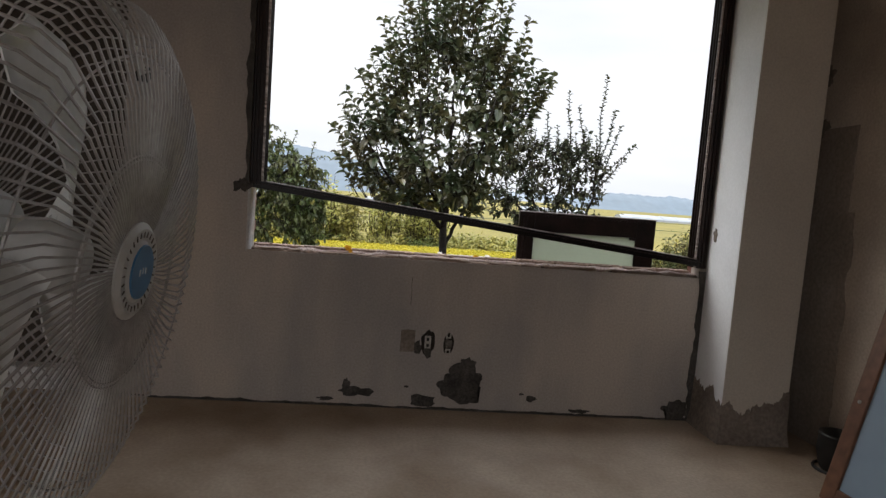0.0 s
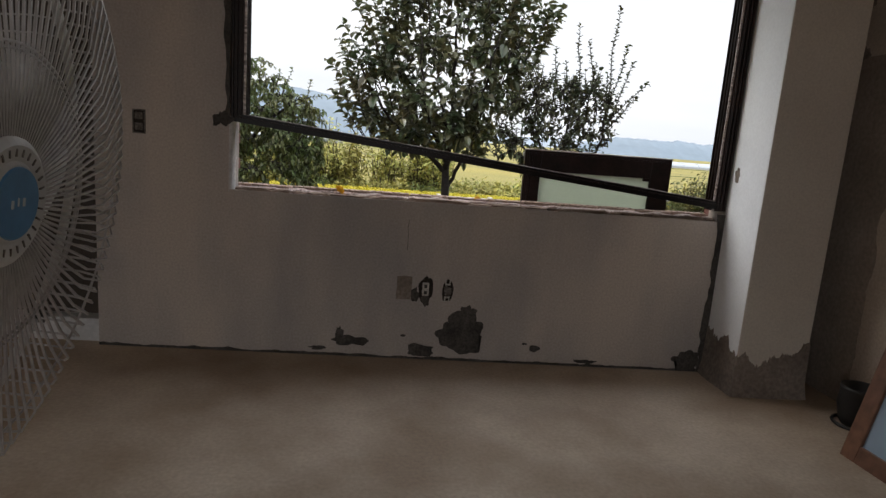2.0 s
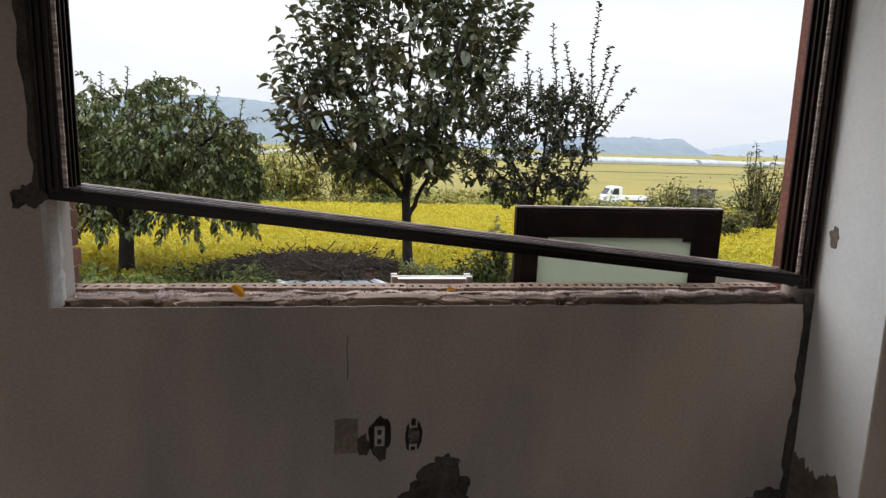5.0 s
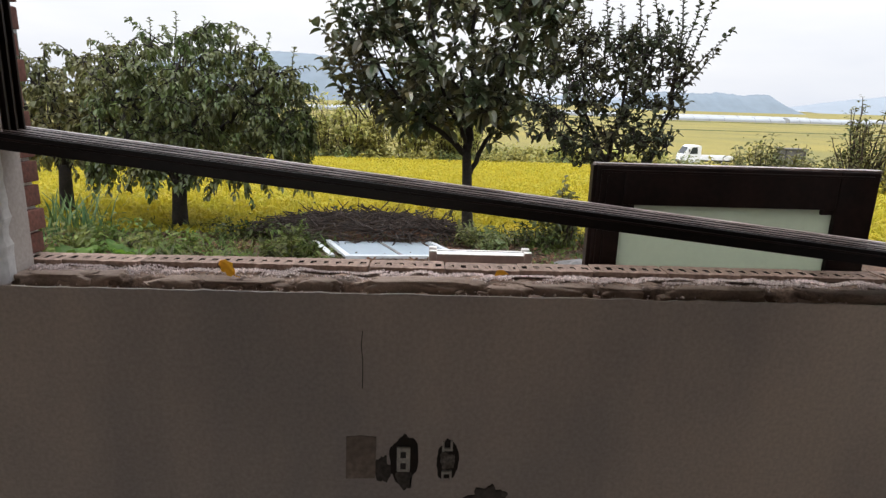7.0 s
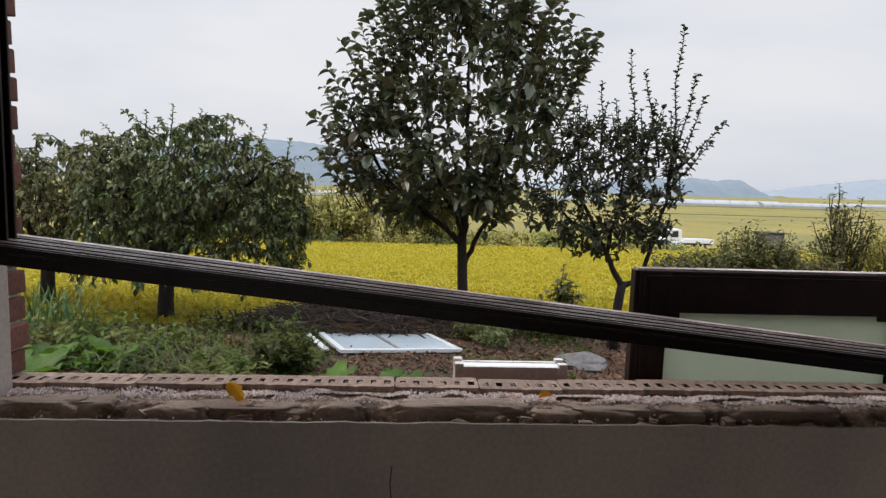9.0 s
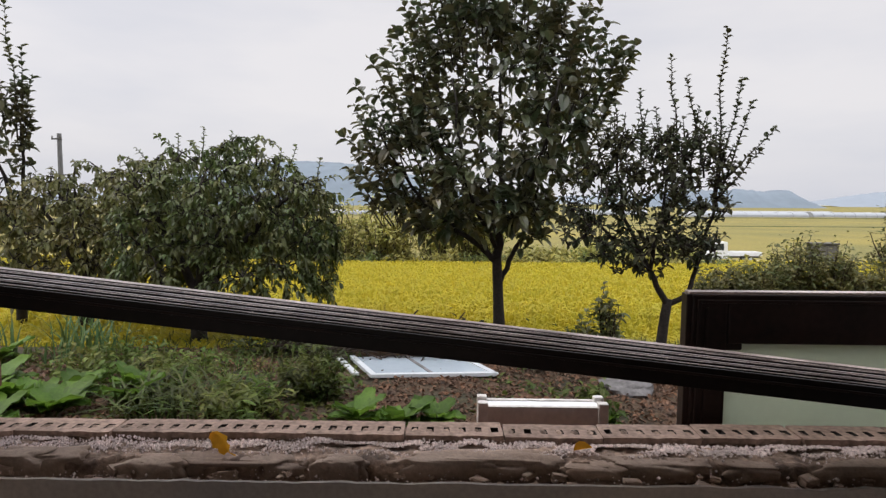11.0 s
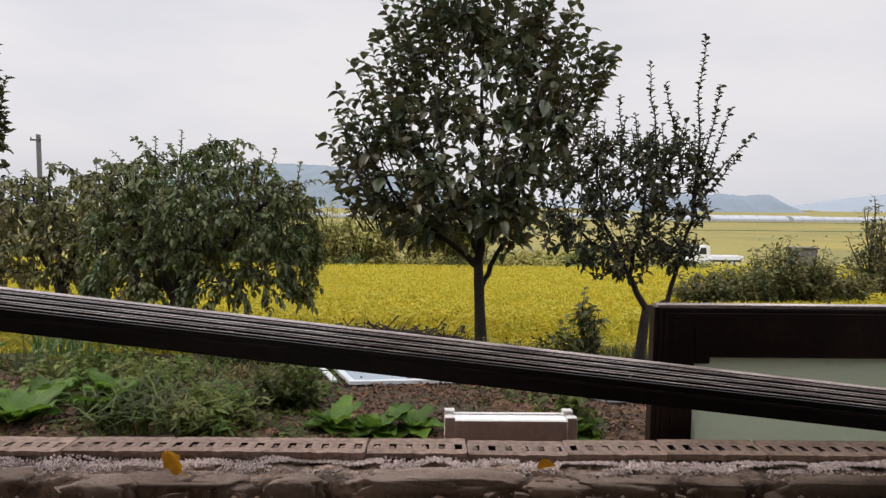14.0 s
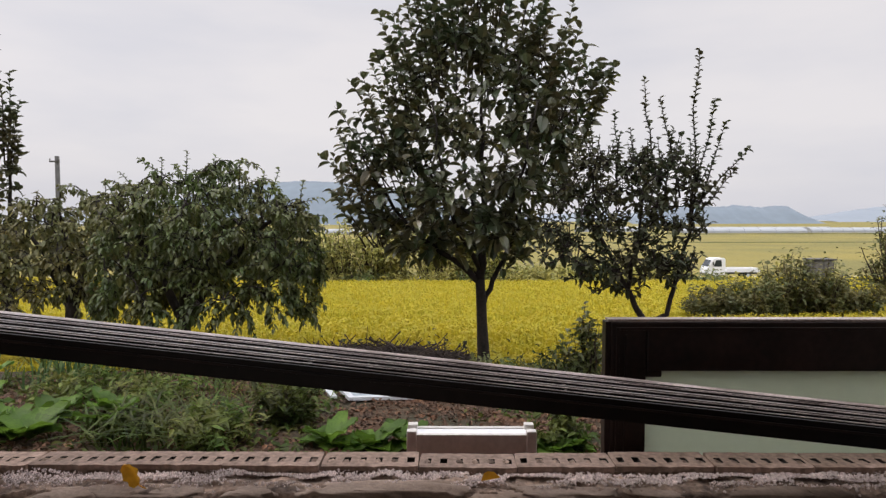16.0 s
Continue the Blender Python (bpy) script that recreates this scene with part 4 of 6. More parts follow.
        proto.matrix_basis = Matrix.Translation(Vector(places[0][0]) - e.matrix_basis.translation)
        places = rest
    leaves("crown", places, mat, e, seed + 1, leaf, droop, simple=simple)
    return e


def shrub(name, at, w, h, n, leaf, mat, seed, label, category="shrub", group="", up=0.6, stems=9, gap=0.0):
    """A low bush of stems with leaves along them, uneven in outline."""
    rr = random.Random(seed)
    e = thing(name, at, label, category, group)
    st = bmesh.new()
    places = []
    for i in range(stems):
        a = rr.uniform(0, math.tau)
        r = w / 2 * math.sqrt(rr.random())
        hh = h * rr.uniform(0.5, 1.0) * (1 - 0.45 * (r / (w / 2)) ** 2)
        root = Vector(at) + Vector((r * 0.4 * math.cos(a), r * 0.4 * math.sin(a), -0.02))
        tip = Vector(at) + Vector((r * math.cos(a), r * math.sin(a), hh))
        pts = bent(root, tip, (0, 0, 0.05 * h), rr.uniform(0, 90), 5, 0.12)
        tube(st, pts, [0.012 * h, 0.010 * h, 0.008 * h, 0.006 * h, 0.004 * h, 0.003 * h], 4, False)
        for j in range(n // stems):
            s = gap + (1 - gap) * rr.random()
            k = min(4, int(s * 5))
            p = pts[k] + (pts[k + 1] - pts[k]) * (s * 5 - k)
            j2 = Vector((rr.gauss(0, 1), rr.gauss(0, 1), rr.gauss(0, 1))) * (w * 0.055)
            places.append((p + j2, (rr.uniform(-1, 1), rr.uniform(-1, 1), up * rr.uniform(-0.4, 1.4))))
    tagged(part("stalkwork", st, M_TWIG, e), kind="stuff")
    leaves("foliage", places, mat, e, seed + 1, leaf, 0.35, simple=True)
    return e


# ---- the garden's trees ----
def egg(cx, cy, levels, depth=1.0, inner=0.25):
    """Tips spread through a crown whose half width is given level by level."""
    def tip(rr):
        i = rr.random() * (len(levels) - 1)
        k = int(i)
        (z0, a0, b0), (z1, a1, b1) = levels[k], levels[k + 1]
        f = i - k
        z, lo, hi = z0 + (z1 - z0) * f, a0 + (a1 - a0) * f, b0 + (b1 - b0) * f
        r = inner + (1 - inner) * math.sqrt(rr.random())
        a = rr.uniform(0, math.tau)
        half = (hi - lo) / 2
        return ((hi + lo) / 2 + half * r * math.cos(a), cy + half * depth * r * math.sin(a), z + rr.uniform(-0.12, 0.12))
    return tip


def upright_shoots(levels, cy, depth, count, seed):
    """Long shoots that rise out of a crown to its outline, spread over its width and depth."""
    rr = random.Random(seed)
    lo, hi = min(l[1] for l in levels), max(l[2] for l in levels)
    out = []
    for i in range(count):
        x = lo + (hi - lo) * (i + rr.random()) / count
        inside = [z for z, a, b in levels if a - 0.05 <= x <= b + 0.05]
        if not inside:
            continue
        mid = (lo + hi) / 2
        top = max(inside) + rr.uniform(-0.75, 0.08)
        y = cy + depth * rr.uniform(-1, 1) * math.sqrt(max(0.1, 1 - ((x - mid) / (hi - mid)) ** 2))
        ln = rr.uniform(0.8, 1.5)
        out.append(((x - (x - mid) * 0.28 * ln, y + (cy - y) * 0.2, max(1.1, top - ln)), (x, y, top)))
    return out


PERSIMMON_Y = 5.85
persimmon_outline = [(0.95, -0.70, 0.95), (1.2, -0.96, 1.2), (1.6, -1.12, 1.45), (2.15, -1.40, 1.65), (2.6, -1.28, 1.80), (2.9, -1.03, 1.90), (3.3, -0.86, 1.88), (3.6, -0.77, 1.6), (3.9, -0.70, 1.35), (4.3, -0.45, 1.15), (4.6, 0.0, 0.8)]
persimmon_core = [(1.05, -0.62, 0.85), (1.2, -0.8, 1.05), (1.4, -0.9, 1.2), (1.6, -0.92, 1.35), (1.85, -0.95, 1.42), (2.15, -0.95, 1.5), (2.5, -0.85, 1.5), (2.95, -0.65, 1.4), (3.6, -0.4, 1.15)]
grow_tree("persimmon_tree", "broad dark green persimmon tree at the garden's edge", [
    ([(0.35, 5.86, 0.70), (0.10, 5.82, 0.92), (-0.28, 5.75, 1.18), (-0.62, 5.65, 1.55), (-0.95, 5.6, 2.1)], 0.040, 0.011),
    ([(0.34, 5.86, 0.72), (0.36, 5.86, 1.10), (0.40, 5.88, 1.55), (0.38, 5.86, 2.3), (0.36, 5.86, 3.4)], 0.055, 0.011),
    ([(0.38, 5.86, 0.45), (0.52, 5.88, 0.78), (0.70, 5.92, 1.12), (0.82, 5.95, 1.6), (1.05, 5.95, 2.5)], 0.034, 0.010),
    ([(0.34, 5.86, 0.86), (0.14, 5.6, 1.2), (-0.08, 5.3, 1.75), (-0.18, 5.15, 2.6)], 0.030, 0.009),
    ([(0.37, 5.86, 1.05), (0.55, 5.5, 1.4), (0.75, 5.2, 1.9), (0.88, 5.1, 2.6)], 0.028, 0.009),
    ([(0.37, 5.88, 0.95), (0.30, 6.3, 1.4), (0.18, 6.7, 2.1), (0.2, 6.8, 2.9)], 0.030, 0.009),
    ([(0.39, 5.88, 1.25), (0.75, 6.2, 1.7), (1.25, 6.25, 2.2), (1.45, 6.2, 2.8)], 0.026, 0.009),
    ([(0.38, 5.88, 1.3), (0.0, 5.95, 1.7), (-0.5, 6.1, 2.2), (-0.5, 6.1, 3.0)], 0.026, 0.009)],
    [((0.39, 5.85, -0.36), 0.088), ((0.385, 5.85, -0.1), 0.072), ((0.37, 5.85, 0.2), 0.062), ((0.36, 5.85, 0.45), 0.060), ((0.345, 5.86, 0.74), 0.054)],
    egg(0.35, PERSIMMON_Y, persimmon_core, 0.85, 0.1), 700, (0.124, 0.084), M_LEAF_P, 21, rise=0.5, twig_leaves=11, singles=290, droop=0.34, leaf_way=0.3, simple=False,
    shoots=upright_shoots(persimmon_outline, PERSIMMON_Y, 0.85, 112, 23)
    + [((-0.65, 5.6, 1.5), (-1.40, 5.55, 2.12)), ((-0.6, 5.6, 1.35), (-1.28, 5.5, 1.72)), ((-0.6, 5.5, 1.7), (-1.22, 5.45, 2.62)), ((-0.55, 5.7, 1.2), (-1.02, 5.6, 1.32)), ((-0.5, 5.6, 1.9), (-1.05, 5.5, 2.9))])


# weeping plum, and a second one behind it
def plum_tip(cx, cy, w, d, top, low):
    def tip(rr):
        a = rr.uniform(0, math.tau)
        r = math.sqrt(rr.uniform(0.02, 1.0))
        x, y = cx + w * r * math.cos(a), cy + d * r * math.sin(a)
        dome = math.sqrt(max(0.0, 1 - r * r * 0.62))
        skirt = low + 0.32 * (0.5 + noise.noise(Vector((x * 2.6, y * 2.6, 4))))
        z = skirt + (top - skirt) * dome * rr.uniform(0.3, 1.0) if r < 0.7 else skirt + (top - skirt) * dome * rr.random()
        return (x, y, z + 0.16 * noise.noise(Vector((x * 2.3, y * 2.3, 0))))
    return tip


grow_tree("plum_tree", "spreading drooping plum tree with small green leaves", [
    ([(-3.08, 5.9, 0.25), (-3.3, 5.9, 0.7), (-3.55, 5.8, 1.25), (-3.7, 5.7, 1.55)], 0.060, 0.015),
    ([(-3.06, 5.9, 0.25), (-2.85, 5.9, 0.55), (-2.35, 5.9, 1.15), (-1.85, 5.85, 1.55)], 0.065, 0.015),
    ([(-3.07, 5.9, 0.3), (-2.9, 5.5, 0.95), (-2.75, 5.2, 1.55)], 0.045, 0.012),
    ([(-3.07, 5.9, 0.35), (-3.0, 6.3, 1.0), (-2.9, 6.6, 1.6)], 0.045, 0.012),
    ([(-2.9, 5.9, 0.5), (-2.75, 5.9, 1.1), (-2.7, 5.9, 1.8)], 0.045, 0.012)],
    [((-3.10, 5.9, -0.36), 0.115), ((-3.10, 5.9, -0.2), 0.095), ((-3.09, 5.9, 0.05), 0.085), ((-3.07, 5.9, 0.32), 0.085)],
    plum_tip(-2.72, 5.85, 1.33, 1.0, 2.06, 0.08), 1500, (0.056, 0.037), M_LEAF_L, 33, hang=0.20, twig_leaves=28, droop=0.4, leaf_way=-0.35, spread=0.85,
    shoots=[((-3.0, 5.7, 1.8), (-3.42, 5.6, 2.10)), ((-2.0, 5.7, 1.65), (-1.86, 5.6, 1.98)), ((-2.1, 5.7, 1.7), (-2.02, 5.6, 1.95)), ((-1.9, 5.8, 1.55), (-1.42, 5.7, 1.66)), ((-2.7, 5.7, 1.8), (-2.55, 5.6, 2.12)), ((-3.2, 5.7, 1.7), (-3.15, 5.6, 2.10)), ((-1.8, 5.8, 1.4), (-1.40, 5.75, 1.25)), ((-2.9, 5.6, 1.8), (-2.82, 5.5, 2.16)), ((-2.3, 5.6, 1.75), (-2.26, 5.5, 2.04)), ((-3.4, 5.7, 1.6), (-3.62, 5.6, 1.95)), ((-3.6, 5.7, 1.5), (-3.8, 5.6, 1.85)), ((-1.7, 5.8, 1.5), (-1.62, 5.7, 1.86))])
grow_tree("plum_tree", "olive-leaved plum tree standing behind another", [
    ([(-4.9, 6.7, 0.3), (-5.15, 6.7, 0.9), (-5.5, 6.7, 1.4)], 0.055, 0.015),
    ([(-4.85, 6.7, 0.3), (-4.6, 6.65, 0.9), (-4.2, 6.6, 1.35)], 0.055, 0.015),
    ([(-4.88, 6.7, 0.3), (-4.8, 6.5, 1.0), (-4.8, 6.4, 1.5)], 0.045, 0.012)],
    [((-4.9, 6.7, -0.45), 0.10), ((-4.89, 6.7, 0.0), 0.085), ((-4.87, 6.7, 0.36), 0.075)],
    plum_tip(-4.5, 6.6, 1.45, 0.9, 1.84, 0.1), 1000, (0.06, 0.04), M_LEAF_O, 35, hang=0.20, twig_leaves=26, droop=0.4, leaf_way=-0.35, spread=0.85,
    shoots=[((-4.3, 6.5, 1.5), (-4.22, 6.4, 1.92)), ((-4.2, 6.5, 1.5), (-4.12, 6.4, 1.85))])

# slim fruit tree with upright shoots
slim_levels = [(0.92, 1.1, 2.1), (1.15, 0.7, 2.25), (1.45, 0.72, 2.3), (1.75, 0.9, 2.28), (2.05, 1.1, 2.1)]
grow_tree("fruit_tree", "slim forked fruit tree with upright leafy shoots", [
    ([(1.72, 4.26, 0.50), (1.62, 4.25, 0.66), (1.50, 4.25, 0.90), (1.32, 4.25, 1.25), (1.25, 4.25, 1.8)], 0.032, 0.010),
    ([(1.74, 4.26, 0.50), (1.90, 4.25, 0.58), (1.97, 4.25, 0.86), (2.08, 4.25, 1.25), (2.12, 4.25, 1.7)], 0.028, 0.009),
    ([(1.56, 4.25, 0.8), (1.62, 4.15, 1.2), (1.65, 4.15, 1.7)], 0.022, 0.008),
    ([(1.48, 4.25, 0.94), (1.2, 4.25, 1.1), (0.95, 4.3, 1.35)], 0.018, 0.007)],
    [((1.68, 4.3, -0.16), 0.060), ((1.69, 4.28, 0.15), 0.047), ((1.71, 4.27, 0.38), 0.042), ((1.73, 4.26, 0.54), 0.040)],
    egg(1.6, 4.25, slim_levels, 0.7, 0.1), 900, (0.054, 0.038), M_LEAF_S, 41, rise=0.6, twig_leaves=15, droop=0.3, leaf_way=0.1,
    shoots=[((2.1, 4.25, 1.5), (2.13, 4.2, 2.86)), ((2.0, 4.25, 1.6), (1.80, 4.2, 2.46)), ((1.75, 4.2, 1.7), (1.66, 4.2, 2.62)), ((2.15, 4.25, 1.55), (2.58, 4.2, 2.03)), ((2.15, 4.25, 1.5), (2.36, 4.2, 2.25)),
            ((2.1, 4.25, 1.5), (2.06, 4.2, 2.1)), ((1.45, 4.25, 1.7), (1.42, 4.2, 2.35)), ((1.6, 4.2, 1.7), (1.55, 4.2, 2.2)), ((2.15, 4.25, 1.45), (2.46, 4.2, 1.85)), ((2.1, 4.25, 1.4), (2.27, 4.2, 2.45)), ((1.3, 4.25, 1.6), (1.2, 4.2, 2.25)), ((1.2, 4.25, 1.5), (1.02, 4.25, 2.1)), ((1.0, 4.3, 1.35), (0.85, 4.25, 1.9)), ((1.85, 4.2, 1.6), (1.92, 4.2, 2.2))])
grow_tree("fruit_tree", "thin fruit tree with upright shoots behind the plum trees", [
    ([(-5.88, 6.9, 0.6), (-5.98, 6.9, 1.47), (-6.13, 6.9, 2.31)], 0.04, 0.012), ([(-5.88, 6.9, 0.6), (-5.78, 6.9, 1.47), (-5.78, 6.9, 2.31)], 0.04, 0.012)],
    [((-5.88, 6.9, -0.45), 0.07), ((-5.88, 6.9, 0.2), 0.06), ((-5.88, 6.9, 0.65), 0.05)],
    egg(-6.0, 6.9, [(1.2, -6.6, -5.5), (1.8, -6.6, -5.55), (2.4, -6.5, -5.6), (2.9, -6.3, -5.7)], 0.8), 150, (0.10, 0.066), M_LEAF_S, 47, rise=0.6, twig_leaves=13, droop=0.3,
    shoots=[((-5.83, 6.9, 2.1), (-5.93, 6.9, 3.94)), ((-5.78, 6.9, 1.99), (-5.6, 6.9, 2.99)), ((-5.98, 6.9, 2.21), (-6.16, 6.9, 3.68)), ((-5.78, 6.9, 1.89), (-5.63, 6.9, 2.52)), ((-6.08, 6.9, 2.21), (-6.38, 6.9, 3.46)), ((-5.78, 6.9, 2.1), (-5.73, 6.9, 3.36))])


# ---- shrubs, weeds, vegetables ----
shrub("young_shrub", (1.37, 4.85, ground_z(0, 4.85)), 0.26, 0.98, 330, (0.085, 0.042), M_LEAF_L, 51, "small upright leafy green shrub", stems=14)
shrub("young_shrub", (1.17, 4.9, ground_z(0, 4.9)), 0.40, 0.58, 170, (0.08, 0.042), M_LEAF_L, 52, "low green shrub beside a taller one", stems=10)
shrub("field_bush", (-0.12, 5.35, ground_z(0, 5.35) - 0.02), 0.72, 0.50, 260, (0.06, 0.03), M_LEAF_S, 53, "tangled dark vine bush at the field's edge", stems=30)
shrub("field_bush", (-1.1, 5.3, ground_z(0, 5.3) - 0.02), 1.1, 0.36, 300, (0.07, 0.035), M_WEED, 54, "low tangled weeds at the field's edge", stems=24)
for i, (x, y, w, h, mt) in enumerate(((5.4, 11.4, 1.3, 0.85, M_LEAF_W), (6.3, 11.6, 1.5, 1.2, M_LEAF_W), (7.0, 11.8, 1.5, 1.62, M_LEAF_W), (7.8, 11.8, 1.5, 1.55, M_LEAF_W), (8.6, 12.0, 1.4, 1.1, M_LEAF_W), (11.2, 14.4, 1.5, 2.9, M_LEAF_W), (12.6, 14.6, 1.7, 2.0, M_LEAF_YEL), (13.9, 15.0, 1.9, 2.2, M_LEAF_W))):
    shrub("wild_bush", (x, y, ground_z(x, y)), w, h, 2300, (0.115, 0.055), mt, 60 + i, "wild green bush beyond the rice field", group="wild bushes by the field", stems=34)
for i, (x, h) in enumerate(((7.25, 2.05), (6.75, 1.75), (6.2, 1.4), (8.2, 1.6))):
    shrub("tall_weed", (x, 11.9, ground_z(0, 11.9)), 0.45, h, 130, (0.11, 0.045), M_LEAF_YEL, 80 + i, "tall yellowing weed stalk above the bushes", group="tall weeds", stems=4, gap=0.45)
rr = random.Random(9)
for i in range(15):
    x = -13.0 + i * 1.95 + rr.uniform(-0.4, 0.4)
    y = 40 + rr.uniform(-0.8, 0.8)
    h = 5.6 * rr.uniform(0.75, 1.05) if x < 4.5 else 1.6 * rr.uniform(0.8, 1.2)
    shrub("hedge_bush", (x, y, ground_z(x, y)), 3.3, h, 1300, (0.32, 0.16), M_HEDGE if i % 5 else M_LEAF_YEL, 100 + i, "yellowing tall bush in the hedge across the field", group="hedge bushes", stems=30)
for i in range(13):
    x = -12.5 + i * 2.4
    shrub("hedge_weed", (x, 38.2, ground_z(x, 38.2)), 3.4, 1.05, 500, (0.27, 0.13), M_LEAF_YEL if i % 3 else M_LEAF_L, 130 + i, "low tangled growth along the foot of the hedge", group="hedge weeds", stems=26)


def rosette(at, n, size, seed, label):
    """A leafy vegetable: broad leaves with waved edges, each a part."""
    rr = random.Random(seed)
    e = thing("vegetable_plant", at, label, "plant", "vegetable plants")
    for i in range(n):
        b = bmesh.new()
        a = i * 2.4 + rr.uniform(-0.3, 0.3)
        tilt = rr.uniform(0.35, 1.2)
        out = Vector((math.cos(a), math.sin(a), 0))
        sd = Vector((-math.sin(a), math.cos(a), 0))
        ln, wd = size * rr.uniform(0.75, 1.2), size * rr.uniform(0.55, 0.8)
        rows = []
        for j in range(8):
            s = j / 7
            c = Vector(at) + out * (ln * s * math.cos(tilt * (1 - 0.5 * s))) + Vector((0, 0, ln * (math.sin(tilt) * s - 0.55 * s * s * math.cos(tilt)) + 0.01))
            w = wd * (0.12 + math.sin(min(1, s * 1.05) * math.pi) ** 0.6 * 0.9 if s > 0.15 else 0.12) / 2
            row = []
            for u in (-1, -0.5, 0, 0.5, 1):
                wav = 0.05 * size * math.sin(j * 2.3 + u * 4 + i) * abs(u)
                row.append(b.verts.new(c + sd * (w * u * (1 + 0.15 * math.sin(j * 3.1 + i))) + Vector((0, 0, 0.14 * wd * abs(u) + wav))))
            rows.append(row)
        for p, q in zip(rows, rows[1:]):
            for k in range(4):
                b.faces.new((p[k], q[k], q[k + 1], p[k + 1]))
        part("leaf", b, M_GREEN, e, "", True)
    return e


for i, (x, y, s, n) in enumerate(((-2.9, 3.3, 0.24, 12), (-2.62, 3.55, 0.21, 11), (-3.05, 3.0, 0.22, 11), (-2.3, 3.3, 0.18, 10), (-0.77, 2.76, 0.219, 13), (-0.5, 2.69, 0.226, 13), (-0.27, 2.78, 0.197, 11), (0.63, 2.62, 0.156, 12), (0.79, 2.69, 0.141, 12), (0.72, 2.55, 0.128, 9), (-3.22, 2.96, 0.266, 12), (-2.78, 2.85, 0.266, 12), (-2.4, 3.08, 0.238, 11), (-3.69, 3.52, 0.278, 10), (-3.04, 2.55, 0.256, 11), (-4.3, 4.38, 0.276, 9))):
    rosette((x, y, ground_z(x, y)), n, s, 200 + i, "bright green broad-leaved vegetable growing in the soil")


def straps(name, label, at, w, d, h, count, width, mat, seed, lean=0.25, category="plant", stuff=False):
    """Upright or arching strap leaves, one mesh of many blades."""
    rr = random.Random(seed)
    verts, faces = [], []
    for i in range(count):
        x, y = at[0] + rr.uniform(-w, w) / 2, at[1] + rr.uniform(-d, d) / 2
        z = ground_z(x, y) - 0.01
        a = rr.uniform(0, math.tau)
        hh, l = h * rr.uniform(0.6, 1.1), lean * rr.uniform(0.1, 1.4) * h
        b = len(verts)
        px, py = -math.sin(a) * width / 2, math.cos(a) * width / 2
        for s, k in ((0, 0.8), (0.4, 1.0), (0.75, 0.8), (1.0, 0.05)):
            cx, cy, cz = x + math.cos(a) * l * s * s, y + math.sin(a) * l * s * s, z + hh * (s - 0.35 * lean * s * s)
            verts += [(cx - px * k, cy - py * k, cz), (cx + px * k, cy + py * k, cz)]
        for j in range(3):
            q = b + 2 * j
            faces.append((q, q + 1, q + 3, q + 2))
    me = bpy.data.meshes.new(name)
    me.from_pydata(verts, [], faces)
    me.materials.append(mat)
    return tagged(new(name, me), label, category, kind="stuff")


straps("onion_bed", "upright blue-green spring onion leaves in a row", (-3.54, 4.51), 0.47, 0.69, 0.58, 70, 0.0193, M_ONION, 301, 0.5)
straps("onion_bed", "upright blue-green onion leaves beside the tree", (-4.71, 4.51), 0.69, 0.83, 0.47, 50, 0.0207, M_ONION, 302, 0.25)
straps("grass_tuft", "long arching green strap leaves of weeds", (-1.93, 3.01), 0.98, 0.7, 0.32, 375, 0.0168, M_WEED, 303, 1.1)
straps("grass_tuft", "arching grass leaves in the garden", (-1.61, 4.02), 1.24, 0.97, 0.18, 162, 0.011, M_WEED, 304, 1.0)
straps("grass_tuft", "sparse grass along the garden's edge", (0.62, 5.14), 4.18, 1.16, 0.19, 1625, 0.0093, M_WEED, 305, 0.6)
straps("grass_tuft", "patchy grass under the plum tree", (-3.3, 5.22), 3.69, 2.56, 0.18, 525, 0.0114, M_WEED, 306, 0.7)
shrub("weed_clump", (-1.15, 3.27, ground_z(-1.15, 3.27)), 0.5, 0.46, 806, (0.076, 0.024), M_WEED, 311, "bushy green weed with narrow leaves", stems=16)
shrub("weed_clump", (-1.29, 3.77, ground_z(-1.29, 3.77)), 0.47, 0.39, 416, (0.069, 0.019), M_WEED, 312, "dusty green weed beside the white sash", stems=10)
shrub("weed_clump", (-2.37, 3.83, ground_z(-2.37, 3.83)), 0.76, 0.28, 429, (0.069, 0.028), M_WEED, 313, "low spreading weeds on the soil", stems=14)
shrub("weed_clump", (-1.97, 4.68, ground_z(-1.97, 4.68)), 0.97, 0.24, 429, (0.069, 0.028), M_WEED, 314, "low weeds below the plum tree", stems=14)
shrub("weed_clump", (0.5, 4.45, ground_z(0.5, 4.45)), 0.73, 0.32, 546, (0.067, 0.029), M_LEAF_L, 315, "dark green weeds beside the debris", stems=12)
shrub("weed_clump", (1.01, 5, ground_z(1.01, 5)), 1.01, 0.25, 546, (0.063, 0.025), M_WEED, 316, "low weeds along the bed", stems=14)

shrub("weed_clump", (-2.99, 3.95, ground_z(-2.99, 3.95)), 0.97, 0.36, 728, (0.076, 0.03), M_WEED, 317, "dark green weeds among the onions", stems=16)
shrub("weed_clump", (-1.47, 2.72, ground_z(-1.47, 2.72)), 0.63, 0.34, 676, (0.078, 0.023), M_WEED, 318, "bushy narrow-leaved weeds near the wall", stems=18)
shrub("weed_clump", (0.71, 2.76, ground_z(0.71, 2.76)), 0.48, 0.31, 494, (0.07, 0.031), M_WEED, 319, "dark green leafy plant behind the planter", stems=14)

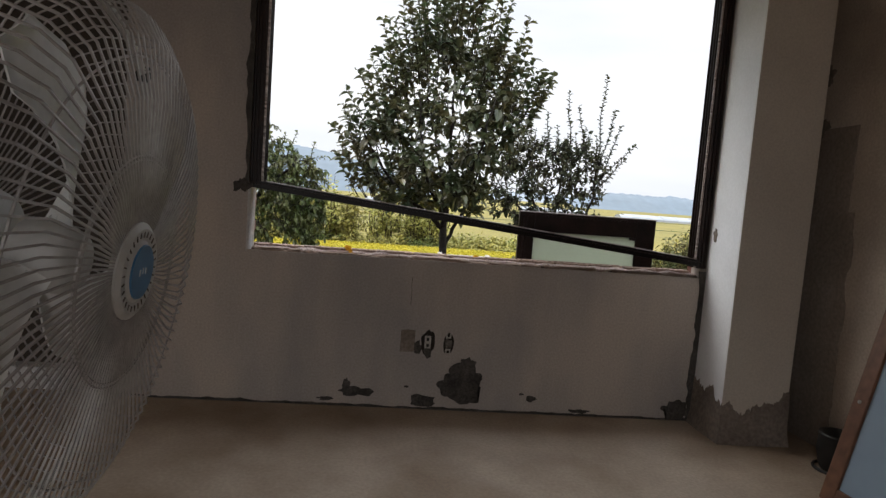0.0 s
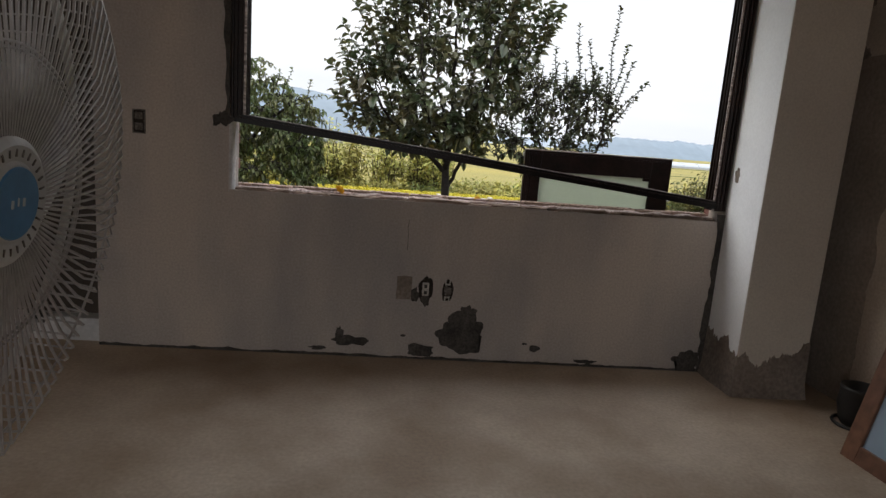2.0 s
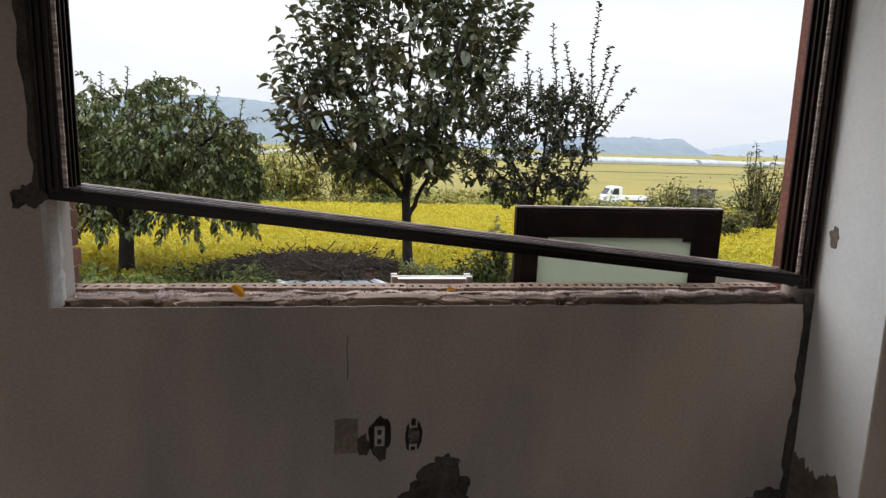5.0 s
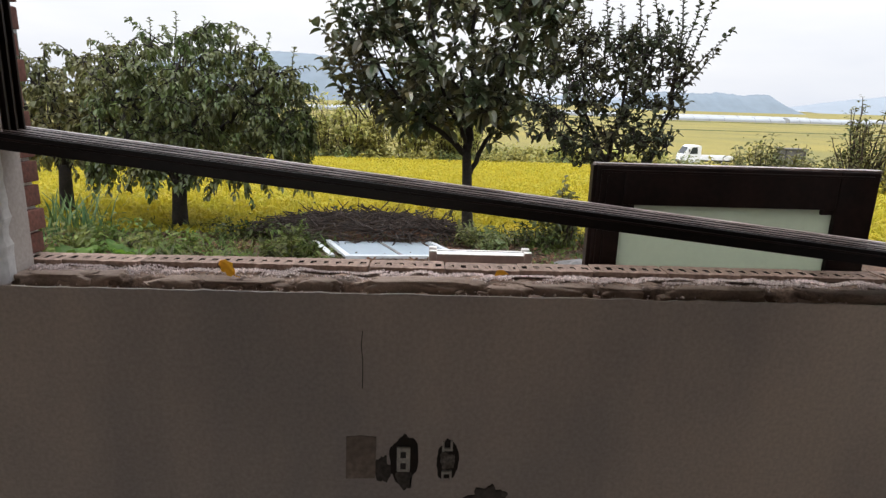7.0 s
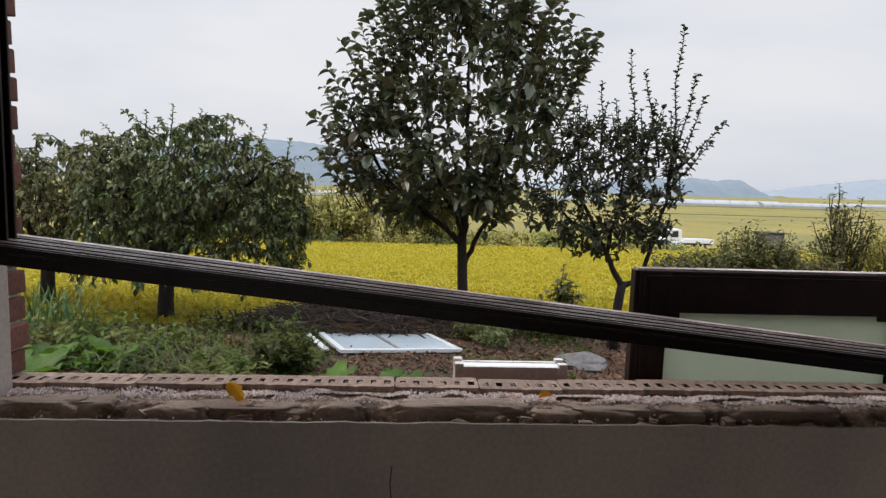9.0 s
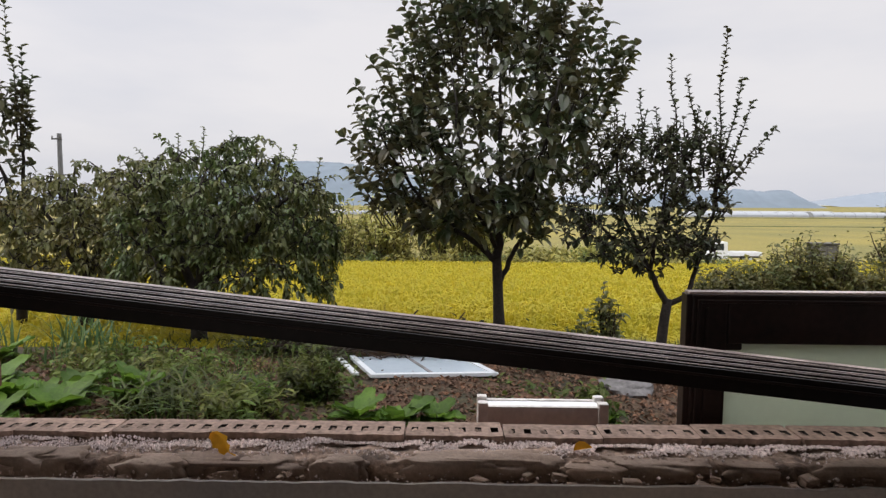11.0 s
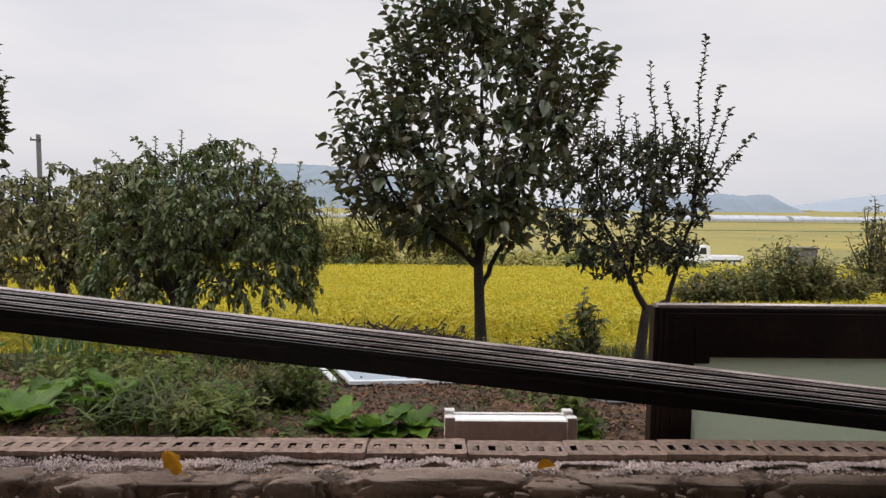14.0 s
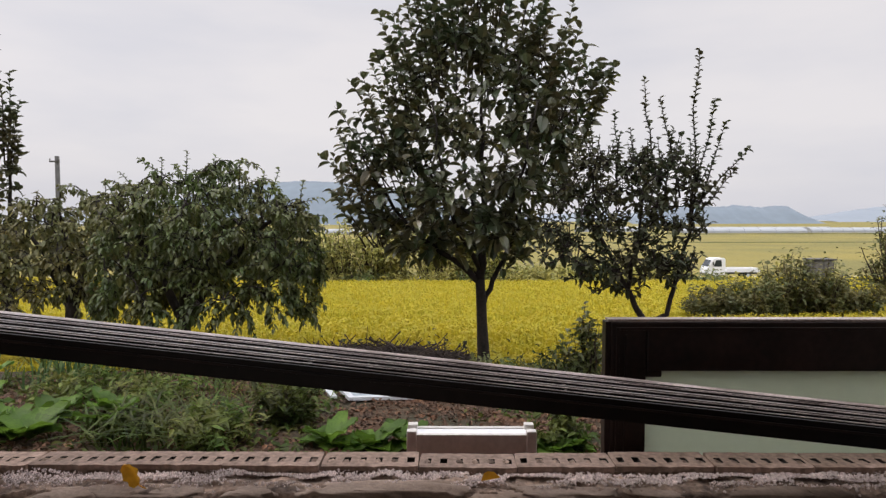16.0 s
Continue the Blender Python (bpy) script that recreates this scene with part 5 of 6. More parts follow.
# leaf litter and small weeds on the soil
rr = random.Random(71)
lit, wee = [], []
for i in range(21000):
    x, y = rr.uniform(-4.4, 2.6), 0.6 + 4.8 * rr.random() ** 0.9
    z = ground_z(x, y) + 0.022 * (noise.noise(Vector((x * 2.2, y * 2.2, 3))) + 0.5 * noise.noise(Vector((x * 7, y * 7, 8)))) + 0.006
    d = (rr.uniform(-1, 1), rr.uniform(-1, 1), rr.uniform(-0.1, 0.5))
    green = noise.noise(Vector((x * 1.3, y * 1.6, 20))) + (0.25 if x < -0.9 else -0.22)
    (wee if rr.random() < 0.22 + green else lit).append(((x, y, z), d))
holder = thing("leaf_litter", (0, 2.5, -0.03), "dry brown leaves and bits strewn over the soil", "litter")
leaves("litter", lit, M_LITTER, holder, 72, (0.036, 0.022), 0.1, 0.5)
holder = thing("ground_weeds", (-1.5, 2.5, -0.03), "small green weeds covering the soil", "weeds")
leaves("weed_leaves", wee, M_WEED, holder, 73, (0.06, 0.03), 0.2, 0.3)

# heap of cuttings
HEAP = Vector((-0.8, 5.0, -0.17))
heap = thing("debris_heap", HEAP, "dark heap of dead branches and cuttings", "debris heap")
bm = bmesh.new()
bmesh.ops.create_uvsphere(bm, u_segments=28, v_segments=12, radius=1.0)
for v in bm.verts:
    k = 1 + 0.25 * noise.noise(v.co * 2.2)
    v.co = HEAP + Vector((v.co.x * 1.15 * k, v.co.y * 0.42 * k, v.co.z * 0.25 * k))
part("mound", bm, M_SOIL, heap, "", True)
rr = random.Random(77)
bm = bmesh.new()
for i in range(900):
    a, r = rr.uniform(0, math.tau), math.sqrt(rr.random())
    p = HEAP + Vector((1.2 * r * math.cos(a), 0.46 * r * math.sin(a), 0.25 * math.sqrt(max(0, 1 - r * r)) + rr.uniform(-0.01, 0.04)))
    d = Vector((rr.gauss(0, 1), rr.gauss(0, 0.6), rr.gauss(0, 0.22))).normalized() * rr.uniform(0.08, 0.26)
    tube(bm, [p - d, p + d * 0.2 + Vector((0, 0, 0.015)), p + d], [0.008, 0.006, 0.003], 4, False)
tagged(part("brushwood", bm, M_TWIG, heap), kind="stuff")


# ---- things on the ground outside ----
def leaning_sash():
    e = thing("frosted_panel", (0.79, 0.33, -0.02), "dark brown window sash with frosted glass, leaning outside the sill", "window sash")
    m = Matrix.Translation((0.388, 0.350, -0.02)) @ Matrix.Rotation(radians(0.8), 4, "X")
    def put(name, mat, a, label="", mm=m):
        b = one_box(*a)
        b.transform(mm)
        return part(name, b, mat, e, label)
    W, H = 0.862, 1.188
    put("stile", M_BROWN_ALU, (0, 0.085, 0, 0.042, 0, H, 0.005))
    put("stile", M_BROWN_ALU, (W - 0.12, W, 0, 0.042, 0, H, 0.005))
    put("rail", M_BROWN_ALU, (0.085, W - 0.12, 0, 0.042, H - 0.118, H, 0.005))
    put("rail", M_BROWN_ALU, (0.085, W - 0.12, 0, 0.042, 0, 0.09, 0.005))
    put("outer_lip", M_DUST_GLINT, (-0.006, W + 0.006, 0.006, 0.036, H - 0.001, H + 0.006, 0.002), "dusty top edge")
    put("outer_lip", M_BROWN_ALU, (-0.012, 0.001, 0.004, 0.038, 0, H, 0.002))
    put("bead", M_BROWN_ALU, (0.012, 0.02, -0.005, 0.001, 0.01, H - 0.012, 0.002))
    put("bead", M_BROWN_ALU, (0.032, 0.038, -0.004, 0.001, 0.01, H - 0.03, 0.0015))
    put("bead", M_BROWN_ALU, (0.02, W - 0.02, -0.005, 0.001, H - 0.02, H - 0.012, 0.002))
    put("corner_gusset", M_BROWN_ALU, (0.083, 0.125, 0.008, 0.03, H - 0.135, H - 0.117, 0.005))
    put("corner_gusset", M_BROWN_ALU, (W - 0.16, W - 0.118, 0.008, 0.03, H - 0.135, H - 0.117, 0.005))
    put("pane", M_FROST, (0.08, W - 0.115, 0.016, 0.022, 0.085, H - 0.113), "pale green frosted pane")


leaning_sash()


def lying_sash():
    e = thing("white_panel", (-0.4, 4.2, -0.08), "white two-paned window sash lying on the soil", "window sash")
    o, u, v = Vector((-0.83, 3.86, -0.075)), Vector((1.06, 0.09, 0.0)), Vector((-0.35, 0.86, -0.035))
    nrm = u.cross(v).normalized()
    def board(name, a0, a1, b0, b1, h0, h1, mat, label=""):
        b = one_box(0, 1, 0, 1, 0, 1)
        for q in b.verts:
            a, c, h = a0 + (a1 - a0) * q.co.x, b0 + (b1 - b0) * q.co.y, h0 + (h1 - h0) * q.co.z
            q.co = o + u * a + v * c + nrm * h
        part(name, b, mat, e, label)
    board("rail", 0.0, 1.0, 0.0, 0.06, 0, 0.028, M_WHITE_ALU)
    board("rail", 0.0, 1.0, 0.93, 1.0, 0, 0.028, M_WHITE_ALU)
    board("stile", 0.0, 0.05, 0.06, 0.93, 0, 0.028, M_WHITE_ALU)
    board("stile", 0.95, 1.0, 0.06, 0.93, 0, 0.028, M_WHITE_ALU)
    board("mullion", 0.48, 0.51, 0.06, 0.93, 0, 0.024, M_STONE)
    board("pane", 0.05, 0.48, 0.06, 0.93, 0.012, 0.017, M_PALE_PANE, "pale reflecting pane")
    board("pane", 0.51, 0.95, 0.06, 0.93, 0.012, 0.017, M_PALE_PANE, "pale reflecting pane")
    board("loose_strip", -0.12, -0.07, 0.1, 1.02, 0, 0.02, M_WHITE_ALU)
    board("loose_strip", -0.1, 1.0, 1.04, 1.09, 0, 0.03, M_WHITE_ALU)


lying_sash()


def planter(x0, x1, y0, y1, z0, z1):
    e = thing("planter_box", ((x0 + x1) / 2, (y0 + y1) / 2, z0), "pale square-cornered planter box standing by the wall", "planter")
    t = 0.014
    part("front_board", one_box(x0, x1, y0, y0 + t, z0, z1, 0.002), M_PLANTER, e)
    part("back_board", one_box(x0, x1, y1 - t, y1, z0, z1, 0.002), M_PLANTER, e)
    part("end_board", one_box(x0, x0 + t, y0 + t, y1 - t, z0, z1, 0.002), M_PLANTER, e)
    part("end_board", one_box(x1 - t, x1, y0 + t, y1 - t, z0, z1, 0.002), M_PLANTER, e)
    part("lid", one_box(x0 + t, x1 - t, y0 + t, y1 - t, z1 - 0.02, z1 - 0.003, 0.002), M_BRIGHT_WHITE, e, "white inset top")
    for x in (x0 - 0.006, x1 - 0.02):
        for y in (y0 - 0.004, y1 - 0.02):
            part("corner_post", one_box(x, x + 0.026, y, y + 0.024, z0, z1 + 0.010, 0.003), M_PLANTER, e)


planter(-0.10, 0.225, 0.455, 0.525, -0.03, 0.853)

stone = thing("stone", (1.2, 3.6, -0.08), "flat grey stone lying on the soil", "stone")
bm = bmesh.new()
bmesh.ops.create_icosphere(bm, subdivisions=3, radius=1.0)
for v in bm.verts:
    k = 1 + 0.35 * noise.noise(v.co * 1.6 + Vector((3, 1, 0))) + 0.12 * noise.noise(v.co * 4 + Vector((1, 5, 0)))
    v.co = Vector((1.2 + v.co.x * 0.215 * k, 3.6 + v.co.y * 0.17 * k, -0.055 + v.co.z * 0.075 * k))
part("body", bm, M_STONE, stone)

fallen = thing("fallen_leaf", (-0.658, 0.13, 0.872), "single orange-yellow fallen leaf on the sill", "leaf")
bm = bmesh.new()
rows = []
for j in range(8):
    s = j / 7
    c = Vector((-0.632 - 0.040 * s, 0.118 + 0.022 * s, 0.868 + 0.054 * s - 0.02 * s * s))
    w = 0.036 * (math.sin(math.pi * min(1, 0.08 + s * 0.9)) ** 0.7) * (1 + 0.22 * math.sin(j * 2.4)) / 2
    rows.append([bm.verts.new(c + Vector((0.72, 0.1, 0.55)) * (w * u) + Vector((0, -0.010, 0)) * abs(u)) for u in (-1, -0.5, 0, 0.5, 1)])
for p, q in zip(rows, rows[1:]):
    for k in range(4):
        bm.faces.new((p[k], p[k + 1], q[k + 1], q[k]))
part("blade", bm, M_LEAF_ORANGE, fallen, "", True)
part("stalk", tube(bmesh.new(), [(-0.615, 0.112, 0.862), (-0.625, 0.115, 0.864), (-0.634, 0.118, 0.868)], 0.0012, 5), M_LEAF_ORANGE, fallen)
fallen = thing("fallen_leaf", (0.08, 0.10, 0.872), "small dry ochre leaf lying on the mortar", "leaf")
leaves("blade", [((0.07, 0.10, 0.885), (0.9, 0.2, 0.15))], M_LEAF_ORANGE, fallen, 6, (0.04, 0.025), 0.2, 0.35, 0.0, False)


# ---- rice ----
rr = random.Random(88)
verts, faces = [], []
for i in range(42000):
    y = 5.1 + 44 * rr.random() ** 2.1
    half = 3.5 + 0.72 * (y + 1.3)
    x = rr.uniform(-half, half) + 0.05 * y
    edge = 5.45 + 0.3 * noise.noise(Vector((x * 0.8, 1, 1)))
    if y < edge:
        y += 0.8
    z = field_z(x, y) - 0.03
    k = 0.8 + y / 22
    for j in range(3):
        a = rr.uniform(0, math.tau)
        h, w = (0.30 * rr.uniform(0.75, 1.15) + 0.006 * y) * min(1.0, 0.42 + 0.28 * max(0.0, y - 5.5)), 0.010 * k
        ox, oy = rr.uniform(-0.06, 0.06) * k, rr.uniform(-0.06, 0.06) * k
        lx, ly = math.cos(a) * h * 0.42, math.sin(a) * h * 0.42
        px, py = -math.sin(a) * w, math.cos(a) * w
        b = len(verts)
        verts += [(x + ox - px, y + oy - py, z), (x + ox + px, y + oy + py, z), (x + ox + lx * 0.35 + px * 1.3, y + oy + ly * 0.35 + py * 1.3, z + h * 0.8), (x + ox + lx * 0.35 - px * 1.3, y + oy + ly * 0.35 - py * 1.3, z + h * 0.8), (x + ox + lx, y + oy + ly, z + h * 0.86)]
        faces += [(b, b + 1, b + 2, b + 3), (b + 3, b + 2, b + 4)]
me = bpy.data.meshes.new("rice_plants")
me.from_pydata(verts, [], faces)
me.materials.append(M_RICE)
tagged(new("rice_plants", me), "dense ripening yellow rice plants", "rice", kind="stuff")


# ---- beyond the field ----
def build_truck(x, y, z):
    e = thing("flatbed_truck", (x + 2.4, y, z), "small white flatbed truck standing on the farm road", "truck")
    W = 1.6
    def extrude(name, outline, y0, y1, mat, parent, label="", bev=0.03):
        b = bmesh.new()
        lo = [b.verts.new((x + p, y0, z + q)) for p, q in outline]
        hi = [b.verts.new((x + p, y1, z + q)) for p, q in outline]
        b.faces.new(lo)
        b.faces.new(hi[::-1])
        k = len(outline)
        for i in range(k):
            b.faces.new((lo[i], hi[i], hi[(i + 1) % k], lo[(i + 1) % k]))
        bmesh.ops.recalc_face_normals(b, faces=b.faces)
        bmesh.ops.bevel(b, geom=list(b.edges), offset=bev, segments=2, affect="EDGES")
        return part(name, b, mat, parent, label)
    y0, y1 = y - W / 2, y + W / 2
    cab = extrude("cab", [(0.0, 0.35), (0.0, 0.95), (0.1, 1.1), (0.55, 1.85), (0.75, 1.93), (1.7, 1.93), (1.75, 1.85), (1.75, 0.35)], y0, y1, M_TRUCK, e, "white rounded cab", 0.05)
    extrude("side_window", [(0.62, 1.15), (0.85, 1.75), (1.35, 1.78), (1.4, 1.15)], y0 - 0.012, y0 + 0.02, M_DARK_GLASS, cab, "dark side window", 0.008)
    b = one_box(-0.02, 0.0, y0 + 0.12, y1 - 0.12, 0, 0.72)
    b.transform(Matrix.Translation((x + 0.12, 0, z + 1.14)) @ Matrix.Rotation(radians(31), 4, "Y"))
    part("windscreen", b, M_DARK_GLASS, cab, "dark windscreen")
    part("bumper", one_box(x - 0.06, x + 0.15, y0 + 0.02, y1 - 0.02, z + 0.32, z + 0.52, 0.03), M_POLE, cab, "grey bumper")
    for yy in (y0 + 0.22, y1 - 0.22):
        part("headlight", one_box(x - 0.02, x + 0.03, yy - 0.13, yy + 0.13, z + 0.68, z + 0.86, 0.01), M_PALE_PANE, cab, "clear headlight")
    part("door_mirror", one_box(x + 0.5, x + 0.58, y0 - 0.2, y0 - 0.05, z + 1.3, z + 1.6, 0.01), M_BLACK, cab)
    part("chassis", one_box(x + 1.2, x + 4.9, y - 0.4, y + 0.4, z + 0.42, z + 0.6, 0.01), M_BLACK, e, "dark chassis beam")
    bed = part("bed", one_box(x + 1.85, x + 4.95, y0, y1, z + 0.62, z + 0.76, 0.01), M_TRUCK, e, "white flat load bed")
    for yy in (y0, y1 - 0.04):
        part("side_board", one_box(x + 1.85, x + 4.95, yy, yy + 0.04, z + 0.76, z + 0.98, 0.008), M_TRUCK, bed, "folded white side board")
    part("tailboard", one_box(x + 4.91, x + 4.95, y0 + 0.04, y1 - 0.04, z + 0.76, z + 0.98, 0.008), M_TRUCK, bed)
    for wx in (0.85, 3.9):
        for yy, s in ((y0 + 0.02, 1), (y1 - 0.2, 1)):
            m = Matrix.Translation((x + wx, yy, z + 0.30)) @ Matrix.Rotation(radians(90), 4, "Z")
            ty = part("wheel", lathe(bmesh.new(), [(0.19, 0.0), (0.29, 0.01), (0.30, 0.04), (0.30, 0.15), (0.29, 0.18), (0.19, 0.18)], 22, m), M_TYRE, e, "black tyre", True)
            part("rim", lathe(bmesh.new(), [(0.001, 0.03), (0.08, 0.03), (0.1, 0.06), (0.19, 0.02), (0.19, 0.16), (0.001, 0.14)], 20, m), M_WHITE_ALU, ty, "pale steel rim", True)


build_truck(24.0, 57.2, -4.13)

def utility_pole(x, y, top):
    z = ground_z(x, y)
    e = thing("utility_pole", (x, y, z), "tall grey concrete utility pole beyond the field", "utility pole")
    part("shaft", tube(bmesh.new(), [(x, y, z - 0.1), (x, y, (z + top) / 2), (x, y, top)], [0.19, 0.165, 0.14], 14), M_POLE, e, "", True)
    part("crossarm", one_box(x - 0.45, x + 0.25, y - 0.17, y - 0.1, top - 0.42, top - 0.31, 0.01), M_POLE, e)
    part("crossarm", one_box(x, x + 0.7, y - 0.17, y - 0.1, top - 3.6, top - 3.49, 0.01), M_POLE, e)
    for dx in (-0.4, 0.18):
        part("insulator", tube(bmesh.new(), [(x + dx, y - 0.14, top - 0.31), (x + dx, y - 0.14, top - 0.25), (x + dx, y - 0.14, top - 0.17)], [0.03, 0.05, 0.03], 10), M_STONE, e)


utility_pole(-26.4, 40, 5.75)


def meter_box(x, y, z0, z1, half):
    gz = ground_z(x, y)
    e = thing("meter_box", (x, y, gz), "grey metal equipment box on posts beyond the bushes", "equipment box")
    for dx in (-half * 0.8, half * 0.8):
        part("post", tube(bmesh.new(), [(x + dx, y, gz - 0.05), (x + dx, y, z0 + 0.1)], 0.06, 12), M_POLE, e)
    part("case", one_box(x - half, x + half, y - 0.5, y + 0.5, z0, z1, 0.03), M_POLE, e, "grey metal case")
    part("door", one_box(x - half * 0.85, x - 0.03, y - 0.53, y - 0.502, z0 + 0.1, z1 - 0.1, 0.008), M_STONE, e)
    part("door", one_box(x + 0.03, x + half * 0.85, y - 0.53, y - 0.502, z0 + 0.1, z1 - 0.1, 0.008), M_STONE, e)
    part("cap", one_box(x - half - 0.08, x + half + 0.08, y - 0.6, y + 0.6, z1, z1 + 0.08, 0.02), M_POLE, e, "dark cap")


meter_box(24.0, 39.0, -2.3, -1.2, 0.7)

# levees across the plain
for i, (y, x0, x1, h) in enumerate(((150, -90, 200, 0.22), (238, -200, 400, 0.3))):
    bm = bmesh.new()
    rows = []
    for k in range(61):
        x = x0 + (x1 - x0) * k / 60
        hh = h * (1 + 0.5 * noise.noise(Vector((x * 0.13, y, 0))))
        rows.append([bm.verts.new((x, y + dy, ground_z(x, y) - 0.05 + dz)) for dy, dz in ((-0.8, 0), (-0.3, hh), (0.4, hh * 0.95), (1.0, 0))])
    for a, b in zip(rows, rows[1:]):
        for k in range(3):
            bm.faces.new((a[k], b[k], b[k + 1], a[k + 1]))
    setting("ground_levee_%d" % (i + 1), bm, M_WEED, "dark grassy bank between far rice fields", "bank")

# plastic greenhouses
def greenhouse(x0, x1, y, w, h):
    e = thing("greenhouse", ((x0 + x1) / 2, y, -4.2), "long white plastic-film greenhouse tunnel far off", "greenhouse", "far greenhouses")
    b = bmesh.new()
    rings = []
    for k in range(9):
        x = x0 + (x1 - x0) * k / 8
        rings.append([b.verts.new((x, y - w / 2 * math.cos(a), -4.2 + h * math.sin(a) ** 0.75 if 0 < a < math.pi else -4.2)) for a in [j * math.pi / 10 for j in range(11)]])
    for p, q in zip(rings, rings[1:]):
        for j in range(10):
            b.faces.new((p[j], q[j], q[j + 1], p[j + 1]))
    b.faces.new(rings[0])
    b.faces.new(rings[-1][::-1])
    part("film", b, M_GREENHOUSE, e, "white translucent film")
    for k in range(9):
        x = x0 + (x1 - x0) * k / 8
        part("hoop", tube(bmesh.new(), [(x, y - (w / 2 + 0.05) * math.cos(j * math.pi / 8), -4.22 + (h + 0.05) * math.sin(j * math.pi / 8) ** 0.75 if 0 < j < 8 else -4.22) for j in range(9)], 0.05, 4), M_POLE, e)


rr = random.Random(44)
for x0, x1, y in ((98, 150, 262), (154, 190, 266), (60, 92, 292), (118, 190, 310), (215, 290, 305), (-62, -24, 262), (-14, 22, 278), (265, 350, 290)):
    greenhouse(x0, x1, y, 8, 1.9 + rr.uniform(0, 0.5))

# hills, with the haze of distance put into their colours
def ridge(name, x0, x1, y, crest, depth, mat, label, seed):
    bm = bmesh.new()
    rows = []
    n = 120
    for k in range(n + 1):
        s = k / n
        x = x0 + (x1 - x0) * s
        h = crest(s) + 3.0 * noise.noise(Vector((x * 0.03, seed, 0))) + 1.6 * noise.noise(Vector((x * 0.12, seed, 0)))
        rows.append([bm.verts.new((x, y + dy, -5 + max(0.0, h + 2) * q)) for dy, q in ((-depth, 0), (-depth * 0.5, 0.55), (0, 1.0), (depth, 0.3))])
    for a, b in zip(rows, rows[1:]):
        for k in range(3):
            bm.faces.new((a[k], b[k], b[k + 1], a[k + 1]))
    tagged(link_mesh(name, bm, mat, True), label, "hill", kind="structure")


ridge("backdrop_hill_1", -420, 60, 900, lambda s: 58 * math.sin(math.pi * min(1, s * 0.93 + 0.1)) ** 0.7 + 4, 120, M_HILL, "wooded hill, haze painted in as blue-grey", 1)
ridge("backdrop_hill_2", 250, 520, 900, lambda s: 24 * min(1, (1 - s) * 9) ** 0.6 * min(1, 0.25 + s * 3), 60, M_HILL, "low wooded hill on the plain, blue-grey with painted haze", 2)
ridge("backdrop_hill_3", 860, 2300, 1500, lambda s: 6 + 66 * math.sin(math.pi * min(1, s * 0.95)) ** 0.8, 150, M_HILL_FAR, "far hill, pale with painted haze", 3)
ridge("backdrop_hill_4", -1500, 900, 2200, lambda s: 22 + 8 * math.sin(s * 9), 200, M_HILL_FAR, "mountain range, pale with painted haze", 4)


# ---- bricks of the outer leaf ----
def pierced_brick():
    """A brick with a row of holes through its bed face, seen from above."""
    b = bmesh.new()
    L, W, H, nh = 0.2120, 0.080, 0.06, 6
    xs = [-L / 2]
    for k in range(nh):
        c = -L / 2 + L * (k + 0.5) / nh
        xs += [c - 0.0075, c + 0.0075]
    xs.append(L / 2)
    ys = [-W / 2, -0.018, 0.008, W / 2]
    top = {}
    for i, x in enumerate(xs):
        for j, y in enumerate(ys):
            top[i, j] = b.verts.new((x + 0.0035 * noise.noise(Vector((x * 90, y * 90, 1))), y + 0.0035 * noise.noise(Vector((x * 90, y * 90, 5))), H / 2 + 0.001 * noise.noise(Vector((x * 40, y * 40, 9)))))
    for i in range(len(xs) - 1):
        for j in range(3):
            if j == 1 and i % 2 == 1:
                q = [top[i, j], top[i + 1, j], top[i + 1, j + 1], top[i, j + 1]]
                low = [b.verts.new((v.co.x, v.co.y, H / 2 - 0.035)) for v in q]
                for k in range(4):
                    b.faces.new((q[k], q[(k + 1) % 4], low[(k + 1) % 4], low[k])).material_index = 1
                b.faces.new(low).material_index = 1
            else:
                b.faces.new((top[i, j], top[i + 1, j], top[i + 1, j + 1], top[i, j + 1]))
    n = len(xs) - 1
    rim = [top[i, 0] for i in range(n + 1)] + [top[n, 1], top[n, 2]] + [top[i, 3] for i in range(n, -1, -1)] + [top[0, 2], top[0, 1]]
    low = [b.verts.new((v.co.x, v.co.y, -H / 2)) for v in rim]
    k = len(rim)
    for i in range(k):
        b.faces.new((rim[i], low[i], low[(i + 1) % k], rim[(i + 1) % k]))
    me = bpy.data.meshes.new("brick")
    b.normal_update()
    b.to_mesh(me)
    b.free()
    me.materials.append(M_BRICK)
    me.materials.append(M_HOLE)
    return me


outer = bpy.data.objects["wall_outer_leaf"]
me_top = pierced_brick()
rr = random.Random(3)
pitch = 0.2135
x = -0.063 + pitch / 2 - 6 * pitch
while x < WR + 0.1:
    ob = new("brick", me_top)
    ob.parent = outer
    ob.matrix_basis = pose(x + rr.uniform(-0.003, 0.003), 0.231 + rr.uniform(-0.003, 0.003), SILL - 0.013 + rr.uniform(-0.002, 0.003), rr.uniform(-1, 1), rr.uniform(-0.4, 0.4), rr.uniform(-0.4, 0.4))
    x += pitch
